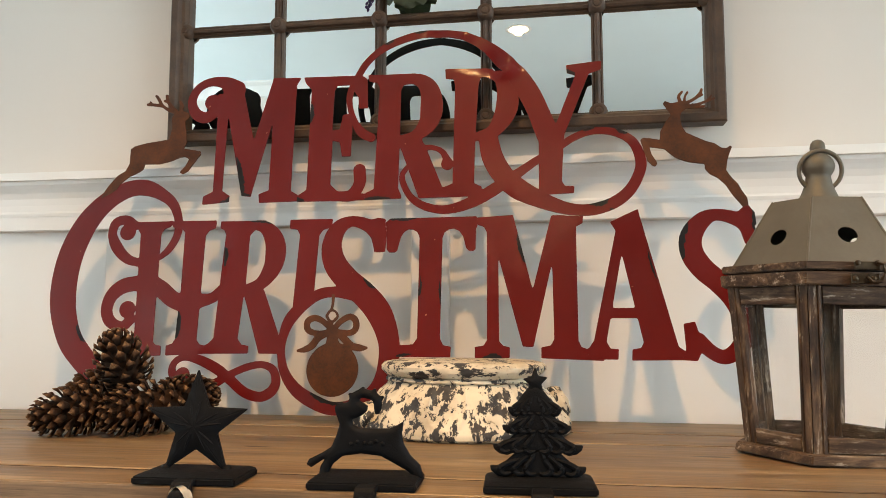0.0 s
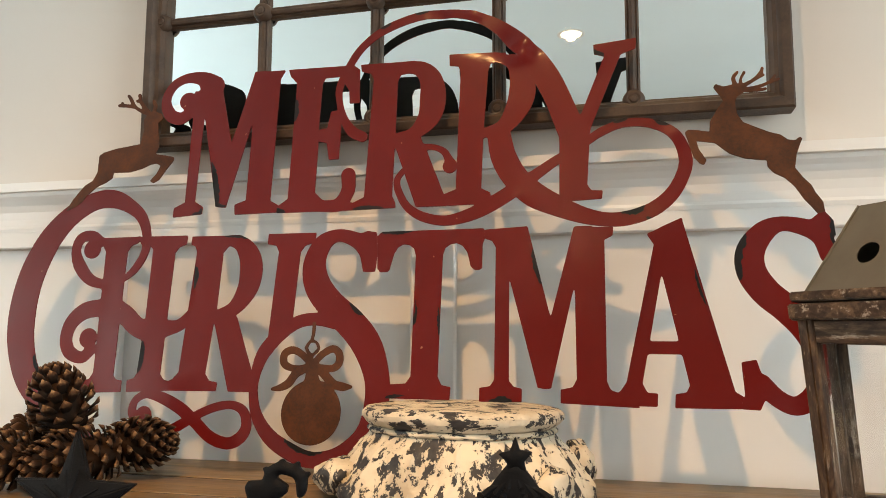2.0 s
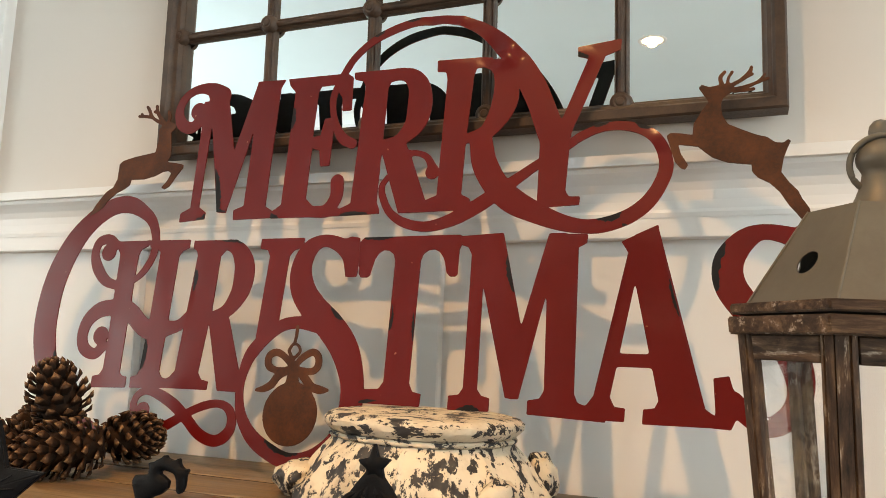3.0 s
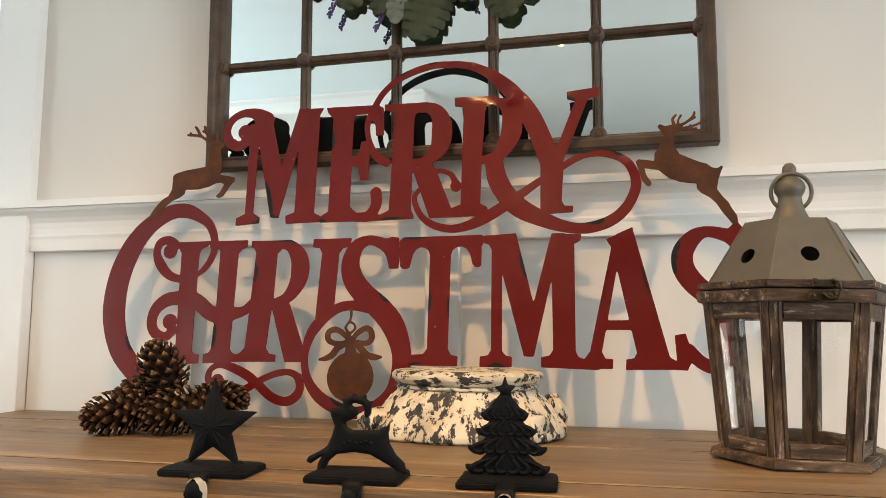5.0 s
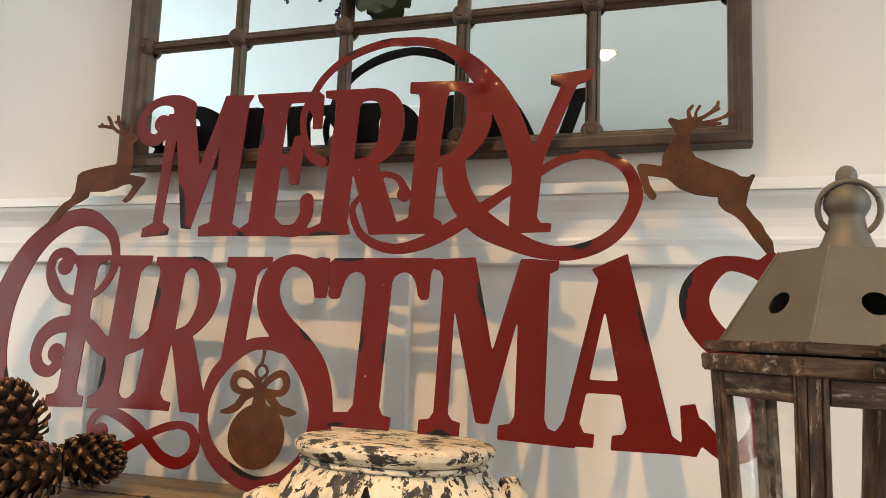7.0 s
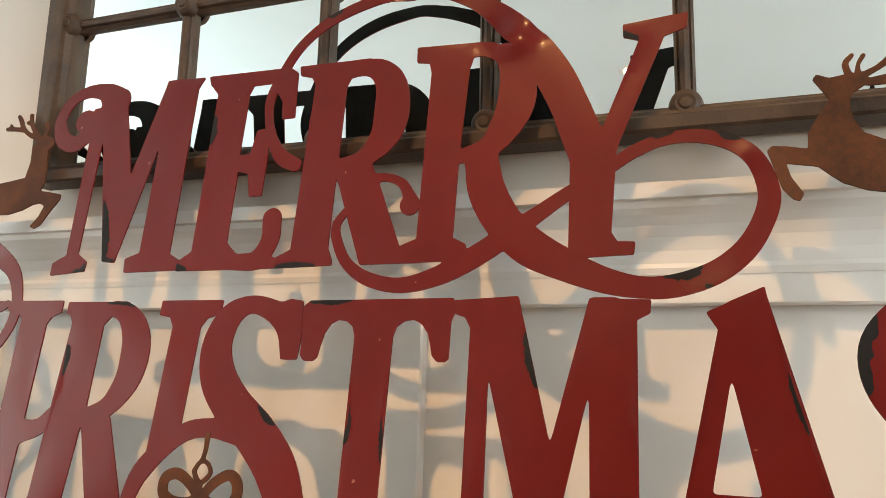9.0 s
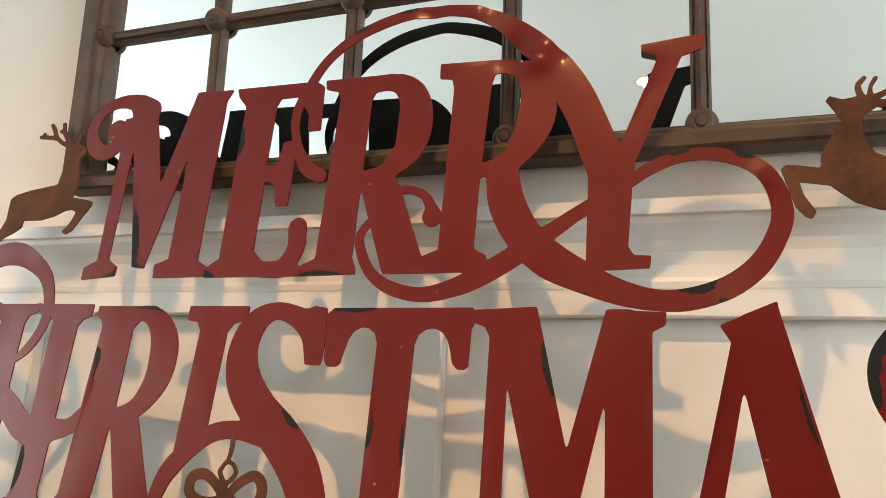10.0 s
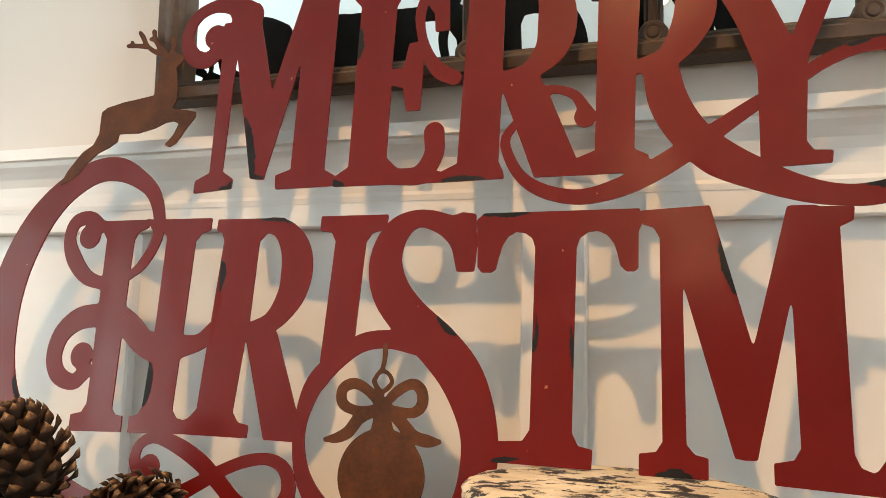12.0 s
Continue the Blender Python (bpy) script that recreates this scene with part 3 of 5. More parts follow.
def frame_side(length, m):
    """One mitred side: across from the outer edge, in from the face."""
    bm = bmesh.new()
    ends = [[bm.verts.new((s * (length / 2 - a), b, a)) for a, b in frame_profile] for s in (-1, 1)]
    n = len(frame_profile)
    for i in range(n):
        bm.faces.new((ends[0][i], ends[0][(i + 1) % n], ends[1][(i + 1) % n], ends[1][i]))
    bm.faces.new(ends[0][::-1])
    bm.faces.new(ends[1])
    bmesh.ops.recalc_face_normals(bm, faces=bm.faces)
    ob = part("frame_side", bm, BRONZE, mirror, smooth=True)
    ob.matrix_basis = m


frame_side(MW, pose(0, 0, 0))
frame_side(MW, pose(0, 0, MH) @ pose(0, 0, 0, 0, 180, 0))
frame_side(MH, pose(-MW / 2, 0, MH / 2, 0, 90, 0))
frame_side(MH, pose(MW / 2, 0, MH / 2, 0, -90, 0))
xs_m = [(k - 1.5) * PITCH for k in range(4)]
zs_m = [0.2045 + k * PITCH for k in range(4)]
bar_profile = [(-0.009, 0.031), (-0.009, 0.0235), (-0.0065, 0.0205), (-0.005, 0.0215), (-0.0035, 0.0175), (0.0, 0.0160), (0.0035, 0.0175), (0.005, 0.0215), (0.0065, 0.0205), (0.009, 0.0235), (0.009, 0.031)]
for x in xs_m:
    part("glazing_bar", prism([(x + a, b) for a, b in bar_profile], 0.03, MH - 0.03, "z"), BRONZE, mirror)
for z in zs_m:
    bm = prism([(b + 0.0006, z + a) for a, b in bar_profile], -MW / 2 + 0.03, MW / 2 - 0.03, "x")
    part("glazing_bar", bm, BRONZE, mirror)
rosette_profile = [(0.0, 0.0075), (0.0045, 0.0072), (0.006, 0.0055), (0.0085, 0.0062), (0.0115, 0.0045), (0.0135, 0.002), (0.015, -0.006)]
bm = lathe(rosette_profile[::-1], 24)
rosette = part("rosette", bm, BRONZE, mirror, smooth=True)
rosette.matrix_basis = pose(xs_m[0], 0.0155, zs_m[0], 90, 0, 0)
spots = [(x, z) for x in xs_m for z in zs_m + [0.027, MH - 0.027]] + [(x, z) for x in (-MW / 2 + 0.021, MW / 2 - 0.021) for z in zs_m]
for x, z in spots[1:]:
    o = rosette.copy()
    scene.collection.objects.link(o)
    o.matrix_basis = pose(x, 0.0155, z, 90, 0, 0)
xe, ze = [-MW / 2 + 0.025] + xs_m + [MW / 2 - 0.025], [0.025] + zs_m + [MH - 0.025]
for i in range(5):
    for j in range(5):
        o = part("pane", box(-0.5 * (xe[i + 1] - xe[i]), 0.5 * (xe[i + 1] - xe[i]), 0, 0.002, -0.5 * (ze[j + 1] - ze[j]), 0.5 * (ze[j + 1] - ze[j])), MIRROR, mirror)
        o.matrix_basis = pose(0.5 * (xe[i] + xe[i + 1]), 0.0285, 0.5 * (ze[j] + ze[j + 1]), random.uniform(-0.12, 0.12), 0, random.uniform(-0.12, 0.12))
part("backing", box(-MW / 2 + 0.01, MW / 2 - 0.01, 0.0345, 0.038, 0.01, MH - 0.01), BLACKED, mirror)

# ---- the metal sign ----
sign = thing("metal_sign", "red cut-metal Merry Christmas sign with rusty deer, leaning on the mirror", "sign")
sign.matrix_world = Matrix(((0.99999, 0.00461, 0.00064, -0.230), (-0.00465, 0.99045, 0.13781, 1.09867), (0.0, -0.13781, 0.99046, 0.832), (0, 0, 0, 1)))
DENTS = [(25, 636, 14, 2.2), (72, 632, 10, -1.8), (118, 582, 16, 3.6), (142, 566, 11, -3.4), (158, 578, 8, 2.6), (128, 560, 7, -2.2), (172, 460, 10, 2.0), (240, 550, 12, -1.5), (145, 345, 9, 1.6), (335, 435, 12, -1.5), (-12, 335, 9, 1.5)]


BULGE = 2.0          # the sheet bows forward near its top, in mm


def warp(p):
    """How far the sheet stands off its plane, in mm: soft waves and a few dents."""
    d = 2.2 * noise.noise((p[0] / 130, p[1] / 130, 3.1)) + 0.5 * noise.noise((p[0] / 45, p[1] / 45, 9.7))
    d -= BULGE * math.exp(-((p[1] - 600.0) / 110.0) ** 2)
    d -= 6.0 * math.exp(-((p[0] - 322.0) / 60.0) ** 2 - ((p[1] - 330.0) / 60.0) ** 2)
    for x, y, r, h in DENTS:
        d += 2.2 * h * math.exp(-((p[0] - x) ** 2 + (p[1] - y) ** 2) / (r * r))
    return d


def bow(p):
    """The great C is bent back towards the wall: how far it goes outwards, in mm."""
    low = min(max((450.0 - p[1]) / 70.0, 0.0), 1.0)
    return 2.5 * low * min(max((-300.0 - p[0]) / 130.0, 0.0), 1.2) ** 1.4


layer = [0]


def sheet_part(name, mat, shapes, chips=()):
    layer[0] += 1
    lift = 0.16 * (layer[0] % 3) + (0.5 if mat is RUST else 0.0)
    label = "rust-brown cut steel" if mat is RUST else ""
    ob = cut_sheet(name, mat, shapes, 1.6, sign, label, 1.0, 3.0 if mat is RED else 1.5, 7.0, bend=warp, aside=bow, lift=lift, back=BLACKED)
    xs, ys, d = field(shapes, 1.0)
    gx, gy = np.gradient(d, 1.0)

    def to_edge(px, py):
        """The nearest place on the outline."""
        for _ in range(6):
            i, j = min(max(int(px - xs[0]), 0), len(xs) - 1), min(max(int(py - ys[0]), 0), len(ys) - 1)
            px, py = px - d[i, j] * gx[i, j], py - d[i, j] * gy[i, j]
        return px, py
    for x, y, a, b in chips:
        rnd = random.Random(x * 7 + y)
        long_side, wide = max(a, b), min(max(min(a, b), 4.5), 8.5)
        blobs, count = [], max(7, int(long_side * 0.9))
        for s in range(count):
            f = 2.0 * s / (count - 1) - 1
            cx, cy = to_edge(x + (f * a if a > b else 0.0), y + (f * b if b >= a else 0.0))
            r = wide * (1.0 - 0.6 * f * f) * rnd.uniform(0.65, 1.1)
            blobs.append(poly(*[(cx + r * k * math.cos(t), cy + r * k * math.sin(t)) for t, k in ((2 * math.pi * n / 16, rnd.uniform(0.55, 1.25)) for n in range(16))]))
        cut_sheet("paint_chip", BLACKED, blobs, 0.3, ob, "bare black patch where the paint has flaked", 0.7, 3.0, 5.0, bend=warp, aside=bow, lift=lift + 0.85, within=shapes)


sheet_part("letter_m", RED, [
    poly((-349, 567), (-312, 566), (-283, 461), (-281, 366), (-297, 367), (-334, 514)),
    poly((-354, 551), (-336, 550), (-334, 514), (-332, 377), (-318, 368), (-318, 357), (-365, 354), (-365, 368), (-348, 376)),
    poly((-256, 574), (-237, 574), (-252, 498), (-281, 366), (-291, 367), (-284, 461)),
    poly((-256, 574), (-207, 573), (-214, 560), (-212, 373), (-199, 366), (-198, 355), (-265, 354), (-267, 369), (-250, 375), (-252, 498)),
    band((-323, 557, 34.5), (-343, 571, 22.5), (-370, 574, 15.5), (-392, 563, 14.5), (-402, 540, 15.5), (-393, 517, 19.5), (-374, 509, 19.5), (-357, 519, 18.5)),
    disc(-364, 536, 14)],
    chips=[(-301, 402, 9, 34), (-306, 357, 25, 5)])
sheet_part("letter_e", RED, [
    poly((-202, 573), (-101, 571), (-91, 564), (-88, 512), (-103, 512), (-105, 532), (-121, 555), (-143, 555), (-147, 546), (-147, 475), (-134, 476), (-130, 502), (-113, 504), (-113, 429), (-128, 429), (-133, 454), (-146, 458), (-145, 382), (-128, 366), (-87, 365), (-86, 354), (-200, 354), (-200, 364), (-185, 374), (-187, 550), (-198, 562)),
    band((-97, 405, 20.5), (-96, 382, 19.5), (-109, 363, 18.5), (-132, 362, 15.0))],
    chips=[(-184, 507, 6, 15), (-202, 356, 13, 5)])
sheet_part("letter_r", RED, [
    poly((-90, 571), (-10, 569), (-9, 553), (-29, 550), (-33, 541), (-32, 462), (-32, 372), (-27, 362), (-26, 355), (-88, 354), (-89, 364), (-72, 372), (-69, 547), (-74, 556), (-88, 560)),
    band((-22, 561, 14.5), (0, 556, 22.5), (15, 538, 31.5), (19, 508, 37.0), (14, 481, 31.0), (-6, 460, 18.5), (-31, 454, 15.0)),
    poly((-34, 450), (3, 456), (15, 431), (40, 371), (58, 378), (59, 355), (2, 355)),
    band((1, 437, 11.0), (20, 439, 8.0), (37, 432, 9.0), (46, 418, 11.5)),
    disc(47, 410, 10)],
    chips=[(-67, 355, 22, 4)])
sheet_part("letter_r", RED, [
    poly((40, 574), (118, 573), (118, 558), (98, 556), (95, 544), (91, 449), (90, 377), (102, 371), (103, 356), (52, 355), (47, 367), (56, 377), (57, 544), (54, 555), (41, 557)),
    band((109, 565, 14.5), (129, 554, 20.0), (140, 534, 30.5), (142, 510, 35.5), (136, 487, 32.0), (119, 462, 21.5), (93, 454, 13.5)),
    band((112, 450, 30.5), (119, 418, 33.5), (136, 388, 33.0), (159, 366, 33.0), (190, 349, 27.0), (220, 336, 21.5), (248, 329, 18.0), (274, 329, 18.5), (303, 338, 18.5), (325, 355, 17.5), (339, 378, 16.5), (345, 401, 16.5), (339, 426, 15.0), (323, 445, 13.5), (297, 455, 12.0), (269, 455, 11.0), (242, 445, 11.5), (220, 430, 10.5), (190, 413, 12.0), (164, 395, 14.5), (137, 376, 18.5), (109, 358, 19.5), (79, 343, 17.5), (45, 335, 14.0), (13, 341, 13.0), (-10, 356, 11.0), (-23, 378, 10.0), (-26, 394, 9.0), (-18, 407, 7.5))],
    chips=[(283, 335, 13, 8), (318, 454, 10, 5), (267, 461, 8, 4)])
sheet_part("letter_y", RED, [
    band((-80, 460, 15.0), (-96, 469, 15.5), (-109, 488, 11.5), (-118, 513, 9.5), (-120, 538, 11.0), (-109, 566, 11.5), (-92, 595, 11.5), (-64, 619, 12.5), (-26, 635, 13.5), (14, 641, 12.5), (50, 637, 13.0), (85, 625, 16.0), (111, 608, 20.5), (133, 587, 26.0), (155, 560, 31.0), (175, 527, 34.0), (190, 494, 33.5), (204, 456, 35.0)),
    poly((189, 477), (219, 469), (230, 449), (226, 376), (231, 368), (245, 367), (244, 356), (198, 355), (191, 364), (191, 434)),
    poly((218, 469), (249, 550), (236, 554), (235, 569), (290, 574), (289, 559), (270, 553), (229, 447), (206, 448))],
    chips=[(-55, 628, 8, 4), (-3, 647, 9, 4), (242, 558, 7, 5)])
sheet_part("letter_c", RED, [
    band((-432, 264, 8.0), (-416, 278, 12.0), (-404, 302, 13.0), (-404, 328, 14.0), (-416, 356, 16.5), (-438, 374, 20.5), (-468, 387, 27.0), (-501, 386, 29.0), (-537, 368, 34.5), (-566, 337, 41.0), (-586, 297, 45.5), (-597, 254, 46.5), (-599, 208, 47.5), (-590, 165, 44.5), (-572, 127, 42.0), (-545, 97, 39.5), (-514, 68, 35.0), (-476, 44, 29.0), (-431, 33, 23.0), (-384, 35, 19.0), (-342, 46, 16.0), (-307, 64, 13.5), (-283, 78, 11.5), (-258, 88, 11.5), (-235, 91, 11.0), (-218, 83, 12.5), (-212, 65, 14.5), (-219, 50, 16.0), (-237, 42, 15.5), (-263, 49, 15.5), (-288, 68, 15.5), (-313, 85, 16.5), (-343, 98, 15.0), (-367, 102, 11.5), (-383, 94, 10.5), (-387, 79, 12.5), (-379, 67, 14.5)),
    disc(-368, 74, 12)],
    chips=[(-554, 138, 7, 17)])
sheet_part("letter_h", RED, [
    poly((-478, 327), (-415, 327), (-416, 318), (-428, 313), (-432, 304), (-426, 126), (-421, 121), (-411, 120), (-410, 104), (-477, 101), (-478, 118), (-465, 121), (-460, 130), (-469, 306), (-474, 313)),
    poly((-417, 327), (-336, 326), (-336, 313), (-347, 309), (-353, 301), (-350, 129), (-344, 122), (-334, 120), (-334, 107), (-401, 104), (-402, 120), (-391, 123), (-387, 130), (-386, 207), (-390, 307), (-396, 313), (-411, 315)),
    band((-462, 256, 13.0), (-489, 264, 16.5), (-510, 284, 19.5), (-521, 307, 15.5), (-516, 327, 16.5), (-497, 331, 16.0), (-480, 321, 14.5)),
    disc(-493, 310, 14),
    band((-460, 223, 25.0), (-490, 218, 25.0), (-510, 201, 22.5), (-515, 177, 20.0), (-505, 158, 19.0), (-484, 151, 17.0), (-470, 163, 17.0)),
    disc(-478, 179, 14),
    band((-447, 226, 27.5), (-421, 212, 27.5), (-397, 194, 27.0), (-372, 188, 29.0), (-351, 192, 23.0), (-330, 197, 17.0), (-312, 212, 19.0))],
    chips=[(-384, 153, 7, 19)])
sheet_part("letter_r", RED, [
    poly((-328, 324), (-249, 323), (-248, 308), (-267, 308), (-275, 299), (-276, 217), (-278, 200), (-281, 131), (-274, 122), (-262, 120), (-262, 108), (-336, 107), (-338, 119), (-329, 123), (-321, 132), (-317, 301), (-321, 309), (-328, 312)),
    band((-263, 316, 14.5), (-246, 309, 23.0), (-233, 291, 31.5), (-229, 269, 34.5), (-233, 245, 30.0), (-250, 220, 20.5), (-276, 210, 13.5)),
    poly((-279, 207), (-244, 209), (-214, 138), (-206, 131), (-204, 108), (-244, 108))],
    chips=[(-315, 263, 8, 14), (-257, 324, 19, 4)])
sheet_part("letter_i", RED, [
    poly((-208, 324), (-137, 324), (-138, 310), (-152, 306), (-158, 297), (-161, 189), (-181, 167), (-202, 140), (-194, 180), (-190, 298), (-195, 307), (-208, 309))])
sheet_part("letter_s", RED, [
    band((-58, 278, 18.0), (-63, 300, 25.5), (-83, 314, 20.0), (-107, 319, 17.5), (-127, 307, 26.0), (-136, 280, 32.0), (-129, 251, 36.5), (-108, 225, 38.0), (-78, 200, 39.5), (-53, 171, 39.0), (-37, 131, 33.0), (-36, 94, 31.5), (-47, 61, 27.5), (-70, 39, 24.5), (-95, 29, 20.5), (-122, 27, 20.5), (-149, 36, 21.5), (-177, 52, 19.5), (-198, 77, 15.5), (-207, 105, 12.5), (-207, 131, 13.5), (-197, 162, 18.5), (-175, 186, 18.0), (-152, 201, 17.0), (-126, 205, 17.0), (-96, 201, 20.0)),
    poly((-74, 320), (-63, 324), (-50, 322), (-48, 294), (-49, 268), (-66, 268))],
    chips=[(-72, 217, 14, 6), (-132, 42, 26, 7)])
sheet_part("letter_t", RED, [
    poly((-49, 316), (-42, 322), (95, 323), (97, 310), (94, 303), (94, 271), (91, 268), (84, 268), (79, 273), (77, 282), (74, 292), (68, 300), (60, 304), (52, 303), (45, 298), (42, 289), (42, 133), (47, 123), (59, 121), (58, 105), (-29, 105), (-28, 122), (1, 124), (7, 133), (6, 289), (3, 298), (-4, 303), (-12, 304), (-19, 300), (-24, 292), (-27, 280), (-29, 270), (-33, 267), (-42, 267), (-46, 272), (-47, 292))],
    chips=[(8, 215, 4, 16), (39, 209, 4, 24), (-22, 323, 21, 4), (-6, 105, 17, 3)])
sheet_part("letter_m", RED, [
    poly((95, 321), (151, 324), (181, 206), (181, 122), (166, 122), (129, 258), (131, 130), (137, 123), (147, 121), (147, 105), (95, 104), (95, 121), (108, 123), (113, 131), (111, 297), (106, 306), (97, 309)),
    poly((209, 321), (230, 321), (210, 249), (182, 123), (172, 122), (181, 206)),
    poly((212, 321), (257, 319), (256, 308), (246, 303), (247, 131), (251, 122), (259, 119), (268, 125), (284, 102), (193, 105), (193, 121), (207, 124), (212, 133), (210, 251))],
    chips=[(163, 271, 6, 22), (121, 106, 13, 5)])
sheet_part("letter_a", RED, [
    poly((296, 308), (337, 326), (330, 304), (312, 261), (287, 130), (292, 120), (304, 119), (303, 104), (262, 104), (260, 118), (269, 131), (304, 295)),
    poly((313, 315), (337, 326), (387, 123), (398, 116), (396, 104), (322, 103), (323, 119), (335, 121), (339, 129), (312, 261)),
    poly((292, 179), (330, 179), (333, 164), (290, 164))],
    chips=[(356, 243, 6, 23)])
sheet_part("letter_s", RED, [
    band((494, 278, 17.0), (490, 299, 22.0), (475, 311, 20.5), (448, 317, 17.5), (428, 308, 25.0), (412, 285, 31.5), (412, 260, 33.0), (426, 236, 33.0), (446, 217, 32.5), (466, 193, 32.0), (477, 167, 30.5), (478, 141, 25.5), (467, 120, 23.0), (449, 109, 20.5), (431, 116, 19.5), (415, 133, 20.0)),
    poly((395, 156), (411, 159), (417, 137), (418, 116), (412, 103), (391, 104), (397, 120)),
    poly((476, 318), (487, 328), (493, 333), (503, 319), (504, 301), (486, 297))],
    chips=[(400, 281, 10, 27), (502, 305, 5, 19)])
sheet_part("leaping_deer", RUST, [
    poly((-501, 462), (-478, 467), (-460, 469), (-437, 472), (-434, 493), (-437, 511), (-429, 521), (-417, 523), (-406, 518), (-404, 511), (-412, 504), (-406, 476), (-405, 464), (-409, 454), (-391, 451), (-377, 448), (-377, 442), (-386, 430), (-397, 413), (-406, 409), (-412, 412), (-402, 423), (-397, 435), (-405, 439), (-415, 438), (-429, 432), (-450, 428), (-478, 429), (-479, 420), (-489, 414), (-504, 408), (-519, 396), (-525, 386), (-535, 379), (-553, 371), (-544, 389), (-532, 404), (-526, 411), (-513, 418), (-507, 431), (-508, 457)),
    band((-427, 519, 6.5), (-446, 527, 5.5), (-458, 536, 5.0), (-465, 547, 5.5), (-470, 553, 4.5)),
    band((-458, 534, 5.0), (-473, 537, 5.0), (-485, 538, 4.5)),
    band((-478, 537, 3.5), (-480, 542, 4.0)),
    band((-430, 524, 5.5), (-439, 531, 5.5), (-447, 540, 4.0), (-453, 543, 4.5)),
    band((-440, 533, 4.0), (-447, 543, 4.5), (-450, 552, 5.5)),
    band((-422, 521, 5.0), (-420, 532, 6.0), (-424, 541, 4.0))])
sheet_part("leaping_deer", RUST, [
    poly((381, 496), (384, 500), (393, 496), (407, 498), (417, 497), (421, 490), (408, 481), (405, 472), (407, 458), (413, 447), (430, 438), (442, 432), (454, 428), (462, 421), (470, 420), (475, 424), (478, 422), (474, 413), (470, 402), (467, 385), (475, 372), (483, 363), (487, 353), (494, 342), (495, 330), (487, 328), (481, 337), (474, 346), (465, 362), (455, 373), (443, 380), (437, 388), (437, 396), (428, 397), (412, 400), (396, 407), (386, 416), (380, 422), (358, 426), (361, 414), (369, 400), (366, 394), (361, 396), (354, 405), (345, 437), (349, 441), (360, 440), (374, 437), (375, 450), (384, 466), (392, 477), (388, 484)),
    band((407, 496, 5.0), (405, 507, 4.5), (410, 514, 3.5)),
    band((413, 499, 4.0), (414, 506, 3.0), (418, 513, 3.5)),
    band((417, 496, 5.0), (428, 502, 4.0), (437, 511, 4.5), (439, 517, 3.5)),
    band((429, 503, 3.5), (440, 508, 3.0)),
    band((419, 490, 5.0), (434, 493, 4.0), (446, 498, 3.0), (453, 506, 3.0)),
    band((420, 488, 3.5), (433, 488, 3.0), (441, 489, 3.5)),
    band((446, 497, 3.0), (457, 501, 3.0))])
sheet_part("ornament", RUST, [
    disc(-123, 85, 41),
    poly((-136, 122), (-113, 122), (-118, 134), (-119, 142), (-135, 142), (-134, 134)),
    band((-129, 147, 8.0), (-143, 159, 9.0), (-156, 164, 10.0), (-167, 159, 10.0), (-167, 147, 10.0), (-157, 141, 9.0), (-142, 141, 7.0), (-128, 144, 8.0)),
    band((-124, 147, 8.0), (-113, 159, 9.0), (-99, 166, 9.5), (-90, 160, 10.0), (-89, 148, 10.0), (-97, 141, 9.0), (-112, 142, 7.5), (-124, 144, 8.0)),
    band((-136, 140, 10.0), (-149, 133, 11.0), (-158, 121, 11.0), (-169, 115, 9.0), (-180, 113, 4.5)),
    band((-116, 140, 10.0), (-105, 130, 11.0), (-94, 121, 10.5), (-82, 118, 11.0), (-71, 118, 4.5)),
    band((-137, 167, 4.0), (-133, 161, 4.0), (-128, 158, 3.5), (-123, 161, 4.0), (-119, 167, 3.5), (-123, 174, 3.5), (-129, 176, 3.5), (-133, 174, 3.5), (-137, 167, 4.0)),
    band((-129, 156, 5.5), (-128, 146, 6.5)),
    band((-128, 199, 5.0), (-128, 186, 4.0), (-130, 176, 3.5))])

# outlines of the reindeer and of the tree's tiers, in mm above their plate
DEER_SHAPES = [poly((-10.6, 58.8), (-8.6, 49.0), (-1.6, 45.3), (10.6, 45.3), (26.9, 45.7), (34.3, 49.0), (40.4, 52.6), (38.8, 41.6), (40.4, 31.4), (47.3, 20.0), (56.3, 11.8), (59.6, 0.0), (48.1, -1.6), (46.5, 4.9), (33.0, 12.2), (18.8, 19.6), (0.4, 21.6), (-18.0, 18.8), (-27.3, 11.0), (-33.5, -0.8), (-40.8, -0.8), (-39.2, 9.0), (-34.3, 16.7), (-48.1, 7.3), (-53.0, 10.2), (-50.6, 15.1), (-38.4, 21.2), (-29.0, 27.3), (-24.5, 37.5), (-21.2, 49.0), (-25.3, 60.4)),
    poly((-24.1, 69.0), (-26.5, 64.5), (-25.3, 60.8), (-18.8, 56.3), (-9.0, 53.9), (-0.8, 57.1), (4.9, 62.0), (5.7, 66.9), (0.0, 70.6), (-5.7, 73.4), (-12.6, 70.2)),
    band((-8.4, 71.1, 9.0), (-5.9, 76.1, 9.0), (-0.3, 78.9, 8.6), (6.6, 78.0, 8.4), (12.5, 75.5, 8.2), (15.3, 70.5, 8.0), (15.6, 64.9, 7.0), (15.0, 61.5, 5.0)),
    band((-0.3, 79.6, 6.0), (0.6, 83.9, 3.0)),
    band((10.3, 78.0, 6.0), (12.2, 82.4, 3.0)),
    band((15.6, 73.0, 6.0), (20.0, 75.5, 3.0)),
    band((-7.8, 75.5, 6.0), (-11.9, 78.0, 2.5))]
DEER_ORNAMENT = [(-9, 30), (-3, 32), (4, 31), (10, 31), (15, 33), (21, 31)]


